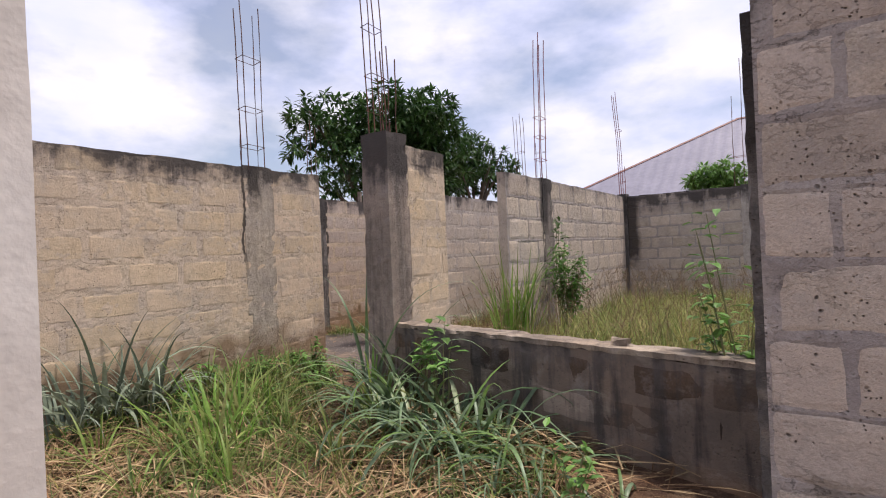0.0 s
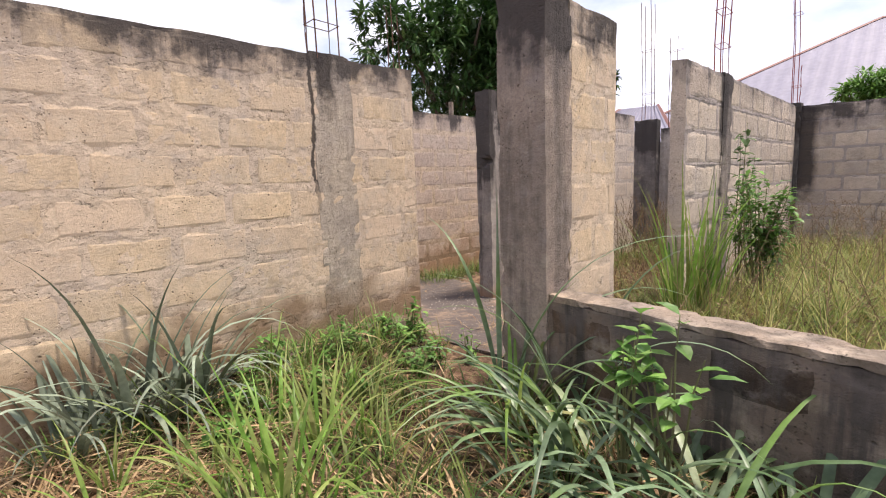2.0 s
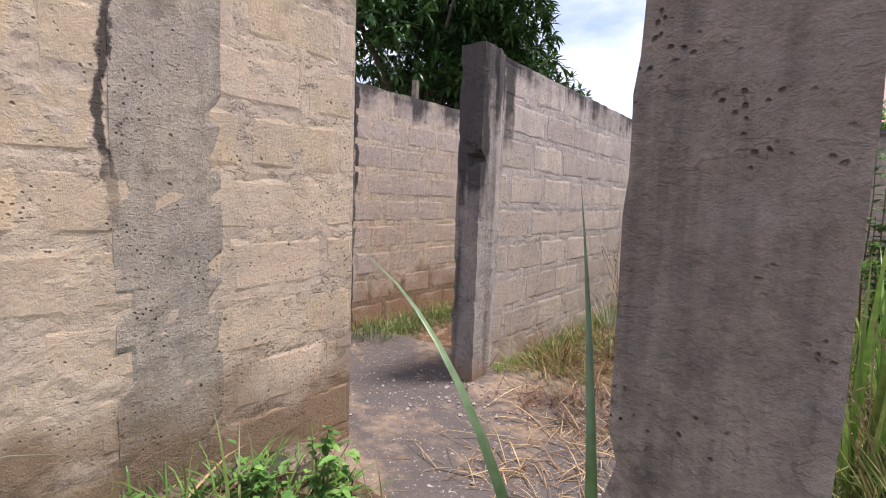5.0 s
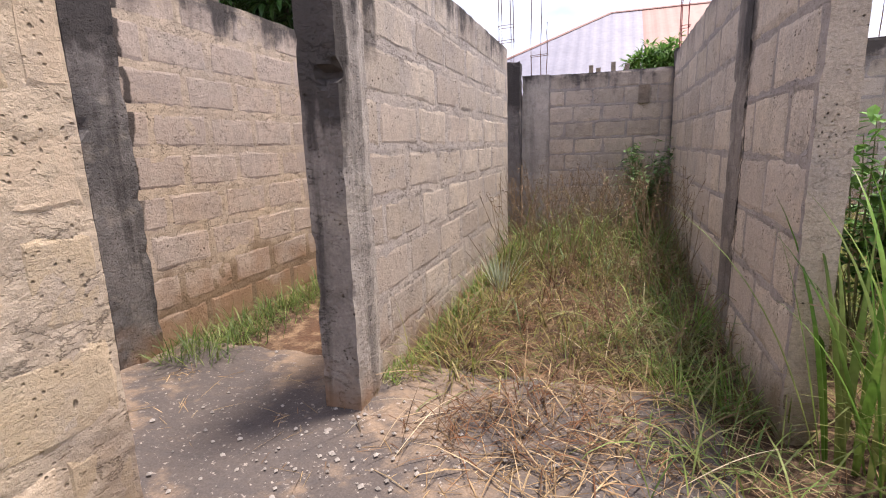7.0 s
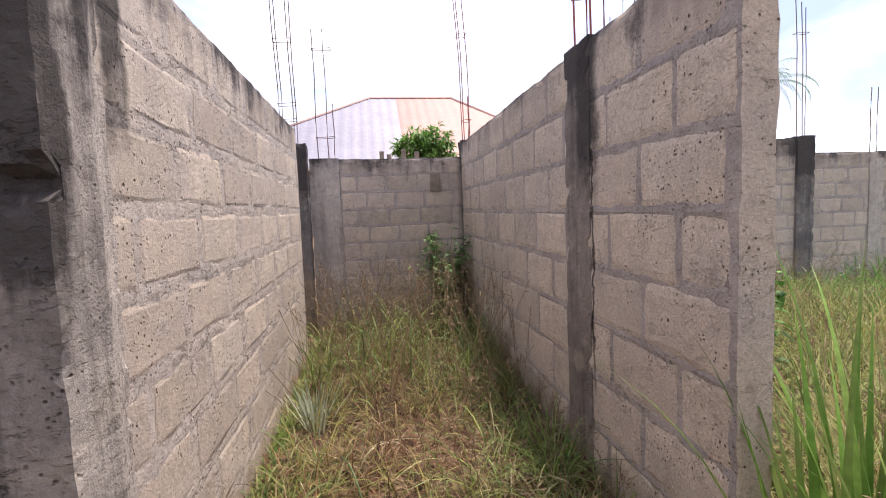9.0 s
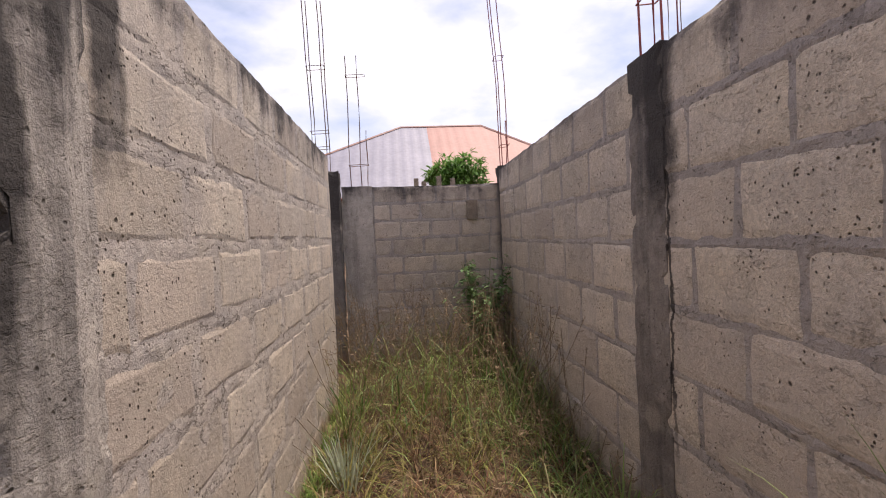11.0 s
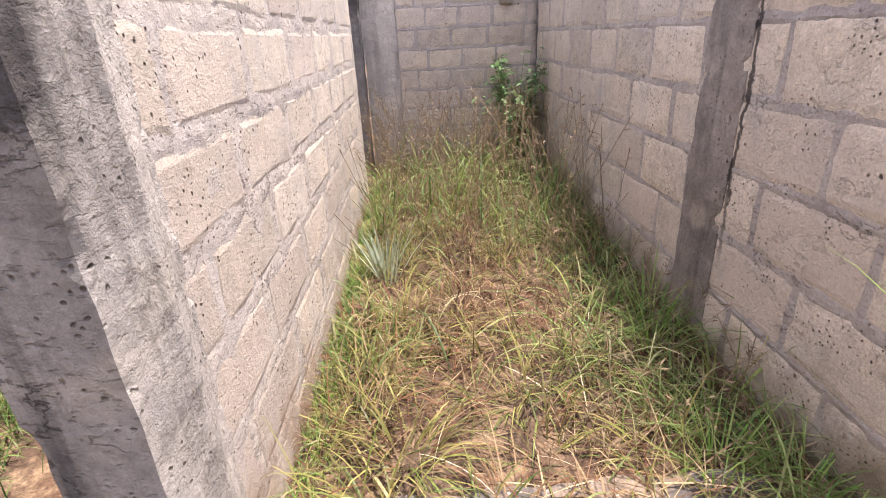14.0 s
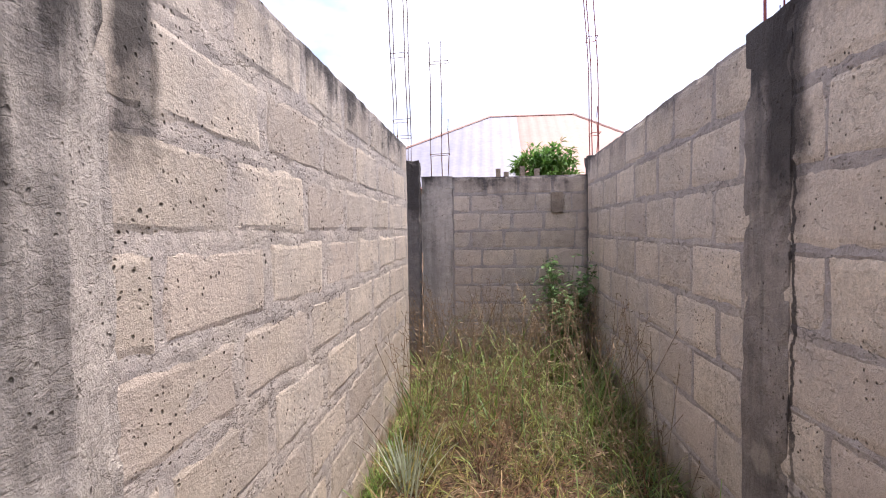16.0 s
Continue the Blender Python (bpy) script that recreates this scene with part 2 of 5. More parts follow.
m_col = masonry("concrete_column", (0.50, 0.44, 0.385), (0.41, 0.365, 0.325), TOP, vary=0, pit=0.8, streak=0.3, band=0.3, boards=1.5, seams=CW, rough_grain=0.8)
m_corner = masonry("concrete_corner", (0.50, 0.44, 0.385), (0.40, 0.355, 0.315), TOP, vary=0, pit=0.9, streak=0.45, band=0.55, drip=1.1, boards=1.6, seams=CW, rough_grain=0.8)
# mould runs, over a base darkened for the corner column's shaded front
m_face = masonry("concrete_stained_shade", (0.36, 0.315, 0.28), (0.21, 0.185, 0.165), TOP, vary=0, pit=1.2, streak=0.8, band=1.25, drip=1.2, boards=1.2, scab=1.0)
# mould streaks, over a base darkened for columns whose near faces lie in shade
m_dark = masonry("concrete_mouldy_shade", (0.22, 0.20, 0.185), (0.13, 0.12, 0.115), TOP, vary=0, pit=0.9, streak=0.8, band=0.75, boards=1.0)
m_scol = masonry("concrete_streaked", (0.27, 0.23, 0.20), (0.16, 0.135, 0.12), TOP, vary=0, pit=1.1, streak=0.55, band=0.45, boards=1.0, seams=SW)
m_pier = masonry("concrete_pier", (0.35, 0.28, 0.23), (0.25, 0.205, 0.17), TOP + 0.1, vary=0, pit=1.3, scab=0.3, streak=0.5, band=0.5, boards=1.2, mudcol=MUD)
m_room = masonry("sandcrete_room", (0.58, 0.455, 0.355), (0.52, 0.43, 0.36), TOP - 0.05, pit=0.9, mudz=0.70, seams=RW, mudcol=(0.33, 0.19, 0.10), vary=0.06, rough_grain=0.6, bumpy=0.6)
# black stains, and a base lowered further for the low wall's shaded front
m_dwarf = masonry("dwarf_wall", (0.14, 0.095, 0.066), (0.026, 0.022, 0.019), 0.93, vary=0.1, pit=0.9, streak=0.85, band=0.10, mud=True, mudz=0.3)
m_colt = masonry("concrete_tan", (0.48, 0.405, 0.315), (0.40, 0.345, 0.285), TOP, vary=0, pit=1.2, streak=0.15, band=0.28, boards=0.8, seams=LW, mudz=0.82, mudcol=MUD)
m_coping = masonry("dwarf_coping", (0.33, 0.26, 0.195), (0.20, 0.165, 0.135), None, vary=0, mud=False, streak=0.5)
k = Mat("slab", 0.75)
damp = k.span(k.op('ADD', k.noise(1.1, 5, rough=0.65), k.op('MULTIPLY', k.op('SUBTRACT', k.noise(9, 5, rough=0.7), 0.5), 0.25)), 0.41, 0.51)
c = k.mix(k.span(k.noise(5, 6, k.pos((1, 2.2, 1)), 0.7), 0.4, 0.62), (0.24, 0.172, 0.12), (0.15, 0.112, 0.085))
c = k.mix(k.op('MULTIPLY', damp, 0.85), c, (0.062, 0.055, 0.055))
c = k.mix(k.span(k.noise(36, 5, rough=0.7), 0.60, 0.68), c, (0.36, 0.31, 0.27))
k.bump(k.op('ADD', k.noise(40, 6), k.noise(9, 4)), 0.6, 0.012)
m_slab = k.done(k.value(c, k.span(k.noise(120, 3), 0.25, 0.75, 0.72, 1.25)))
k = Mat("white_plaster", 0.8)
k.bump(k.noise(60, 4), 0.3, 0.004)
m_white = k.done(k.value(k.mix(k.span(k.noise(2.5, 6), 0.4, 0.65), (0.72, 0.68, 0.62), (0.62, 0.57, 0.51)), k.span(k.noise(30, 4), 0.3, 0.7, 0.93, 1.05)))

k = Mat("earth", 0.97)
c = k.mix(k.span(k.noise(0.9, 5), 0.35, 0.65), (0.105, 0.056, 0.033), (0.06, 0.042, 0.029))
c = k.mix(k.span(k.noise(6, 6, rough=0.7), 0.48, 0.62), c, (0.21, 0.14, 0.085))
c = k.value(c, k.span(k.noise(90, 4), 0.25, 0.75, 0.6, 1.35))
k.bump(k.op('ADD', k.noise(30, 6), k.noise(7, 4)), 0.8, 0.03)
m_earth = k.done(c)

k = Mat("rebar_rust", 0.7)
c = k.mix(k.span(k.noise(30, 4), 0.4, 0.6), (0.09, 0.055, 0.045), (0.17, 0.075, 0.05))
k.bump(k.noise(1, 2, k.pos((40, 40, 160))), 0.5, 0.002)
m_rebar = k.done(c)
k = Mat("rebar_red", 0.6)
m_rebar_red = k.done(k.mix(k.span(k.noise(30, 4), 0.4, 0.6), (0.20, 0.05, 0.05), (0.30, 0.08, 0.07)))

m_straw = leafy("straw", [(0.11, 0.065, 0.035), (0.28, 0.185, 0.095), (0.42, 0.31, 0.18), (0.22, 0.12, 0.06), (0.06, 0.038, 0.024)], 0.7, 0.15)
m_grass = leafy("grass_mixed", [(0.03, 0.06, 0.016), (0.085, 0.12, 0.028), (0.16, 0.175, 0.045), (0.24, 0.20, 0.065), (0.13, 0.12, 0.035), (0.07, 0.05, 0.022)], 0.6, 0.3)
m_green = leafy("grass_green", [(0.03, 0.062, 0.018), (0.075, 0.13, 0.032), (0.14, 0.20, 0.05), (0.22, 0.25, 0.08), (0.30, 0.26, 0.13)], 0.5, 0.3)
m_dry = leafy("grass_dry", [(0.17, 0.11, 0.058), (0.17, 0.078, 0.038), (0.10, 0.046, 0.025), (0.29, 0.20, 0.11), (0.05, 0.032, 0.02), (0.21, 0.11, 0.05)], 0.7, 0.25)
m_meadow = leafy("grass_meadow", [(0.07, 0.12, 0.03), (0.15, 0.20, 0.05), (0.25, 0.26, 0.085), (0.34, 0.30, 0.125), (0.26, 0.155, 0.07)], 0.6, 0.35)
m_flag = leafy("drooping_blade", [(0.05, 0.085, 0.03), (0.13, 0.165, 0.055), (0.23, 0.24, 0.10), (0.32, 0.27, 0.14), (0.17, 0.20, 0.12)], 0.5, 0.3)
m_pale = leafy("bleached_stalk", [(0.42, 0.33, 0.21), (0.52, 0.43, 0.30), (0.33, 0.22, 0.12)], 0.7, 0.15)
m_seed = leafy("seed_heads", [(0.18, 0.125, 0.075), (0.24, 0.17, 0.105), (0.12, 0.085, 0.055)], 0.8, 0.3)
m_blade = leafy("broad_blade", [(0.035, 0.07, 0.03), (0.075, 0.13, 0.055), (0.17, 0.24, 0.15), (0.11, 0.19, 0.045), (0.36, 0.39, 0.29)], 0.36, 0.3)
m_bright = leafy("bright_blade", [(0.09, 0.20, 0.03), (0.15, 0.28, 0.05), (0.27, 0.33, 0.10), (0.36, 0.34, 0.17)], 0.4, 0.4)
m_darkleaf = leafy("dry_dark_leaf", [(0.06, 0.06, 0.045), (0.13, 0.16, 0.10), (0.22, 0.27, 0.20), (0.10, 0.09, 0.07)], 0.6, 0.15)
m_weed = leafy("weed_leaf", [(0.07, 0.16, 0.04), (0.12, 0.25, 0.055), (0.19, 0.32, 0.08)], 0.45, 0.3)
m_weed_dull = leafy("dull_weed_leaf", [(0.08, 0.15, 0.06), (0.14, 0.23, 0.09), (0.22, 0.30, 0.14)], 0.75, 0.25)
m_mango = leafy("mango_leaf", [(0.022, 0.055, 0.02), (0.035, 0.085, 0.025), (0.06, 0.13, 0.035), (0.10, 0.17, 0.05)], 0.35, 0.2)
k = Mat("bark", 0.9)
k.bump(k.noise(12, 5, k.pos((3, 3, 0.6))), 0.8, 0.02)
m_bark = k.done(k.mix(k.noise(8, 4), (0.09, 0.07, 0.055), (0.17, 0.14, 0.11)))
k = Mat("stem", 0.7)
m_stem = k.done(k.mix(k.noise(9, 3), (0.10, 0.14, 0.05), (0.20, 0.17, 0.09)))


def sheet_metal(name, c1, c2, rough):
    k = Mat(name, rough)
    c = k.mix(k.span(k.noise(0.5, 5, k.pos((1, 1, 0.4))), 0.35, 0.65), c1, c2)
    c = k.value(c, k.span(k.noise(3, 5), 0.3, 0.7, 0.9, 1.08))
    k.b.inputs["Metallic"].default_value = 0.0
    return k.done(c)


m_roof_white = sheet_metal("roof_aluminium", (0.215, 0.21, 0.26), (0.185, 0.18, 0.225), 0.5)
m_roof_pink = sheet_metal("roof_salmon", (0.31, 0.145, 0.12), (0.27, 0.125, 0.105), 0.5)
m_roof_red = sheet_metal("roof_maroon", (0.17, 0.065, 0.055), (0.13, 0.052, 0.046), 0.45)
m_roof_teal = sheet_metal("roof_pale", (0.45, 0.54, 0.53), (0.40, 0.48, 0.48), 0.5)
k = Mat("fascia", 0.6)
m_fascia = k.done(k.mix(k.noise(4, 3), (0.20, 0.10, 0.09), (0.24, 0.13, 0.11)))
m_house = masonry("far_render", (0.44, 0.39, 0.34), (0.34, 0.30, 0.27), None, vary=0, mud=True, mudz=0.1, streak=0.25)
# near-black: the dark of unlit rooms put into the colour
k = Mat("unlit_black", 0.9)
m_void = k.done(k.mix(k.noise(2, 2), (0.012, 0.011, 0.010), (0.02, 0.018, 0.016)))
k = Mat("stone", 0.9)
k.bump(k.noise(60, 4), 0.6, 0.004)
m_stone = k.done(k.value(k.mix(k.noise(20, 3), (0.40, 0.36, 0.32), (0.25, 0.225, 0.205)), k.span(k.island(), 0, 1, 0.6, 1.2)))


# ---- builders ----
def mesh_ob(name, verts, faces, mat, smooth=False):
    me = bpy.data.meshes.new(name)
    me.from_pydata(verts, [], faces)
    if smooth:
        me.polygons.foreach_set("use_smooth", [True] * len(me.polygons))
    me.materials.append(mat)
    return new(name, me)


def part(name, bm, material, parent, label=""):
    """Links a bmesh as one mesh object under a thing."""
    me = bpy.data.meshes.new(name)
    bm.to_mesh(me)
    bm.free()
    me.materials.append(material)
    ob = new(name, me)
    ob.parent = parent
    return tagged(ob, label)


def root(name, x=0.0, y=0.0, z=0.0, **tags):
    ob = new(name)
    ob.location = (x, y, z)
    ob.empty_display_size = 0.1
    return tagged(ob, **tags)


def gridbox(x0, x1, y0, y1, z0, z1, seg=0.12, amp=0.006, freq=5.0, chip=0.0):
    """A box whose faces are cut into a grid and worn uneven. Returns vertices and faces."""
    n = [max(1, int(round((b - a) / seg))) for a, b in ((x0, x1), (y0, y1), (z0, z1))]
    lo, hi = (x0, y0, z0), (x1, y1, z1)
    index, verts, faces = {}, [], []

    def vid(i, j, l):
        key = (i, j, l)
        if key not in index:
            p = Vector([lo[a] + (hi[a] - lo[a]) * key[a] / n[a] for a in range(3)])
            edge = sum(1 for a in range(3) if key[a] in (0, n[a]))
            d = noise.noise_vector(p * freq) * amp + noise.noise_vector(p * freq * 3.1) * amp * 0.5
            if chip and edge >= 2:
                w = max(0.0, noise.noise(p * 13.0) - 0.05) * chip
                mid = Vector([(lo[a] + hi[a]) / 2 for a in range(3)])
                inward = Vector([(1 if mid[a] > p[a] else -1) if key[a] in (0, n[a]) else 0 for a in range(3)])
                d = d + inward * w
            index[key] = len(verts)
            verts.append(p + d)
        return index[key]

    for a in range(3):
        b, c2 = (a + 1) % 3, (a + 2) % 3
        for side in (0, n[a]):
            for u in range(n[b]):
                for v in range(n[c2]):
                    q = []
                    for du, dv in ((0, 0), (1, 0), (1, 1), (0, 1)):
                        key = [0, 0, 0]
                        key[a], key[b], key[c2] = side, u + du, v + dv
                        q.append(vid(*key))
                    faces.append(q if side else q[::-1])
    return verts, faces


def rough(name, box, mat, parent=None, label="", seg=0.12, amp=0.006, freq=5.0, chip=0.0):
    v, f = gridbox(*box, seg=seg, amp=amp, freq=freq, chip=chip)
    ob = mesh_ob(name, v, f, mat)
    if parent is not None:
        ob.parent = parent
        ob.matrix_parent_inverse = Matrix.Translation(-parent.location)
    return tagged(ob, label)


def tube(bm, pts, radii, sides=6):
    """A tapered tube along points."""
    rings = []
    for i, p in enumerate(pts):
        a = pts[min(i + 1, len(pts) - 1)] - pts[max(i - 1, 0)]
        q = a.to_track_quat('Z', 'Y')
        rings.append([bm.verts.new(p + q @ Vector((math.cos(t) * radii[i], math.sin(t) * radii[i], 0)))
                      for t in (2 * math.pi * s / sides for s in range(sides))])
    for r, s in zip(rings, rings[1:]):
        for i in range(sides):
            bm.faces.new((r[i], r[(i + 1) % sides], s[(i + 1) % sides], s[i]))
    bm.faces.new(rings[-1])
    bm.faces.new(rings[0][::-1])


BLOCK_MESH = {}


def block_mesh(size, mat, variant):
    """One worn sandcrete block, 0.44 long on x, centred; a few share each mesh."""
    key = (round(size[1], 3), mat.name, variant)
    if key not in BLOCK_MESH:
        rg = random.Random(variant * 7 + 3)
        bm = bmesh.new()
        hx, hy, hz = size[0] / 2, size[1] / 2, size[2] / 2
        rings = []
        for side in (-1, 1):
            for inset, back in ((0.0, 0.011), (0.011, 0.0045), (0.034, 0.0)):
                ring = []
                for sx, sz in ((-1, -1), (0, -1), (1, -1), (1, 0), (1, 1), (0, 1), (-1, 1), (-1, 0)):
                    ring.append(bm.verts.new((sx * (hx - inset) + rg.uniform(-0.008, 0.008), side * (hy - back + rg.uniform(-0.0012, 0.0012)), sz * (hz - inset) + rg.uniform(-0.006, 0.006))))
                rings.append(ring)
        for r, q in ((rings[2], rings[1]), (rings[1], rings[0]), (rings[0], rings[3]), (rings[3], rings[4]), (rings[4], rings[5])):
            for i in range(8):
                bm.faces.new((r[i], r[(i + 1) % 8], q[(i + 1) % 8], q[i]))
        bm.faces.new(rings[2][::-1])
        bm.faces.new(rings[5])
        bmesh.ops.recalc_face_normals(bm, faces=bm.faces[:])
        me = bpy.data.meshes.new("block")
        bm.to_mesh(me)
        bm.free()
        me.materials.append(mat)
        BLOCK_MESH[key] = me
    return BLOCK_MESH[key]


def layout(a0, a1, z0, top, course, pitch, cap, seed, ragged, joints=None):
    """Courses of a wall from the top down: (bottom, top, [(start, end), ...])."""
    rg = random.Random(seed)
    rows, z, k2 = [], top, 0
    while z > z0:
        h = cap if (k2 == 0 and cap) else course
        s = a0 - (pitch * 0.5 if k2 % 2 else 0) + rg.uniform(-0.06, 0.06)
        if joints:
            s = joints[k2 % 2] + rg.uniform(-0.03, 0.03)
            while s > a0:
                s -= pitch
        row = []
        while s < a1 - 0.02:
            p2 = pitch * (rg.uniform(0.985, 1.015) if joints else rg.uniform(0.93, 1.07))
            b0, b1 = max(s, a0 + rg.uniform(0, ragged)), min(s + p2, a1)
            s += p2
            if b1 - b0 > 0.05:
                row.append((b0, b1))
        rows.append((z - h, z, row))
        z -= h
        k2 += 1
    return rows


def lay_blocks(wall, axis, across, thick, rows, mat, seed, joint=0.010, uneven=0.003):
    """One object for every block, on a few shared meshes."""
    rg = random.Random(seed + 100)
    for zb, zt, row in rows:
        for b0, b1 in row:
            ob = new("block", block_mesh((0.445, thick, 0.232), mat, rg.randrange(6)))
            ob.parent = wall
            mid, off = (b0 + b1) / 2, rg.uniform(-uneven, uneven)
            z = (zb + zt) / 2
            ob.location = (mid, across + off, z) if axis == 'x' else (across + off, mid, z)
            ob.rotation_euler = (0, rg.uniform(-0.010, 0.010), (0 if axis == 'x' else math.pi / 2) + rg.uniform(-0.005, 0.005) + (math.pi if rg.random() < 0.5 else 0))
            ob.scale = ((b1 - b0 - joint) / 0.445, 1, (zt - zb - joint) / 0.232)


def mortar_body(name, axis, across, thick, a0, a1, z0, top, rows, mat, hollow, seg=0.032, sink=0.0, relief=1.0, end_mat=None):
    """The wall's body: mortar that swells out of the joints and is smeared over parts of the blocks."""
    na, nz = max(2, int((a1 - a0) / seg)), max(2, int((top - z0) / seg))
    verts, faces = [], []
    grid = []
    for side in (-1, 1):
        base = len(verts)
        for j in range(nz + 1):
            z = z0 + (top - z0) * j / nz
            row = next((r for r in rows if r[0] <= z <= r[1]), rows[-1])
            dz = min(z - row[0], row[1] - z) if row[0] <= z <= row[1] else 0.1
            for i in range(na + 1):
                a = a0 + (a1 - a0) * i / na
                da = min([abs(a - e) for b in row[2] for e in b] or [1.0])
                p = Vector((a * 1.0, side * 3.0 + across, z))
                wob = noise.noise(p * 4.0) * 0.018 + noise.noise(p * 11.0) * 0.012
                d = max(0.0, min(dz, da) + wob)
                n1 = noise.noise(p * 7.0 + Vector((5, 1, 2)))
                lev = 0.0005 - sink * (1 - smooth(0.0, 0.024, d)) * smooth(-0.35, 0.15, noise.noise(p * 3.0)) - hollow * smooth(0.006, 0.045, d) + relief * (0.0045 * n1 + 0.004 * noise.noise(p * 16.0) + 0.0022 * noise.noise(p * 31.0))
                zz, aa = z, a
                if j == nz:
                    zz += 0.012 * noise.noise(p * 5.0)
                off = side * (thick / 2 + lev)
                verts.append((aa, across + off, zz) if axis == 'x' else (across + off, aa, zz))
        w = na + 1
        for j in range(nz):
            for i in range(na):
                q = (base + j * w + i, base + j * w + i + 1, base + (j + 1) * w + i + 1, base + (j + 1) * w + i)
                faces.append(q if (side == -1) == (axis == 'x') else q[::-1])
        grid.append(base)
    w, (g0, g1) = na + 1, grid
    for i in range(na):
        a, b = g0 + nz * w + i, g1 + nz * w + i
        faces.append((a, a + 1, b + 1, b))
    sides = len(faces)
    for j in range(nz):
        for i in (0, na):
            a, b = g0 + j * w + i, g1 + j * w + i
            faces.append((a, a + w, b + w, b))
    ob = mesh_ob(name, verts, faces, mat)
    if end_mat:
        ob.data.materials.append(end_mat)
        for p in ob.data.polygons[sides:]:
            p.material_index = 1
    return ob


def column(label, box, mat, bars, tie_z=(), bar_mat=None, chip=0.03, group="", shade_face_mat=None, seg=0.07):
    """Concrete column with the starter bars that stand out of its head; bars: (x, y, top, lean x, lean y)."""
    x0, x1, y0, y1, z0, z1 = box
    r = root("concrete_column", (x0 + x1) / 2, (y0 + y1) / 2, z0, label=label, category="column", group=group)
    shaft = rough("shaft", box, mat, r, seg=seg, amp=0.0045, freq=7, chip=chip)
    # faces towards -y: their shade is put in as a darker material
    if shade_face_mat:
        shaft.data.materials.append(shade_face_mat)
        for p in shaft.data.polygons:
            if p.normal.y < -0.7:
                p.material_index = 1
    inv = Matrix.Translation(-r.location)
    for bx, by, bt, lx, ly in bars:
        bm = bmesh.new()
        n = 7
        pts = [Vector((bx + lx * s * s + 0.006 * math.sin(s * 9 + bx * 7), by + ly * s * s, z1 - 0.05 + (bt - z1 + 0.05) * s)) for s in (i / (n - 1) for i in range(n))]
        tube(bm, pts, [0.0065] * n, 6)
        ob = part("rebar", bm, bar_mat or m_rebar, r)
        ob.matrix_parent_inverse = inv
    for tz in tie_z:
        bm = bmesh.new()
        xs, ys = [b[0] for b in bars[:4]], [b[1] for b in bars[:4]]
        ax, bx2, ay, by2 = min(xs) - 0.012, max(xs) + 0.012, min(ys) - 0.012, max(ys) + 0.012
        s = max(0.0, (tz - z1) / max(0.1, bars[0][2] - z1)) ** 2
        ax, bx2, ay, by2 = ax + bars[0][3] * s, bx2 + bars[0][3] * s, ay + bars[0][4] * s, by2 + bars[0][4] * s
        loop = [Vector((ax, ay, tz)), Vector((bx2, ay, tz + 0.01)), Vector((bx2, by2, tz)), Vector((ax, by2, tz - 0.01)), Vector((ax, ay, tz))]
        for p, q in zip(loop, loop[1:]):
            tube(bm, [p, q], [0.004, 0.004], 5)
        ob = part("stirrup", bm, bar_mat or m_rebar, r)
        ob.matrix_parent_inverse = inv
    return r


def smooth(a, b, v):
    t = min(1.0, max(0.0, (v - a) / (b - a)))
    return t * t * (3 - 2 * t)


def ground_z(x, y):
    """Height of the soil: nearly level, banked against the entrance wall and in the open room."""
    z = 0.08 + 0.10 * smooth(-1.2, 2.4, y) + 0.16 * smooth(-4.3, -5.1, x) * smooth(-0.2, 1.6, y) * smooth(-6.5, -5.6, x) * smooth(3.3, 2.6, y)
    z += 0.12 * smooth(2.3, 3.2, y) * smooth(-3.25, -2.9, x)
    far = max(smooth(10.2, 14, y), smooth(-7, -10, x), smooth(3, 8, x), smooth(-3, -7, y))
    z = z * (1 - far) + 0.1 * far
    return z + 0.018 * noise.noise(Vector((x * 1.7, y * 1.7, 0.3))) + 0.01 * noise.noise(Vector((x * 6, y * 6, 1.3)))


def surface_z(x, y):
    """What litter lies on: the soil, or the slab where it covers the soil."""
    z = ground_z(x, y)
    return max(z, 0.222) if -6.83 < x < -3.5 and 2.95 < y < 5.0 else z


# ---- ground ----
def ground():
    xs = [-300, -120, -60, -30, -20, -15] + [-12 + 0.16 * i for i in range(107)] + [8, 12, 20, 40, 90, 300]
    ys = [-300, -100, -40, -18, -9] + [-5 + 0.16 * i for i in range(107)] + [14, 18, 26, 40, 80, 300]
    verts = [(x, y, ground_z(x, y)) for y in ys for x in xs]
    w = len(xs)
    faces = [(j * w + i, j * w + i + 1, (j + 1) * w + i + 1, (j + 1) * w + i) for j in range(len(ys) - 1) for i in range(w - 1)]
    tagged(mesh_ob("ground", verts, faces, m_earth, True), kind="structure", label="bare brown earth with dry litter", category="ground")


ground()

# concrete slab of the entrance and the small room
v, f = gridbox(-6.83, -3.5, 2.95, 5.0, -0.1, 0.215, seg=0.09, amp=0.012, freq=3, chip=0.05)
tagged(mesh_ob("floor", v, f, m_slab), kind="structure", label="worn concrete slab with damp dark patches", category="floor")


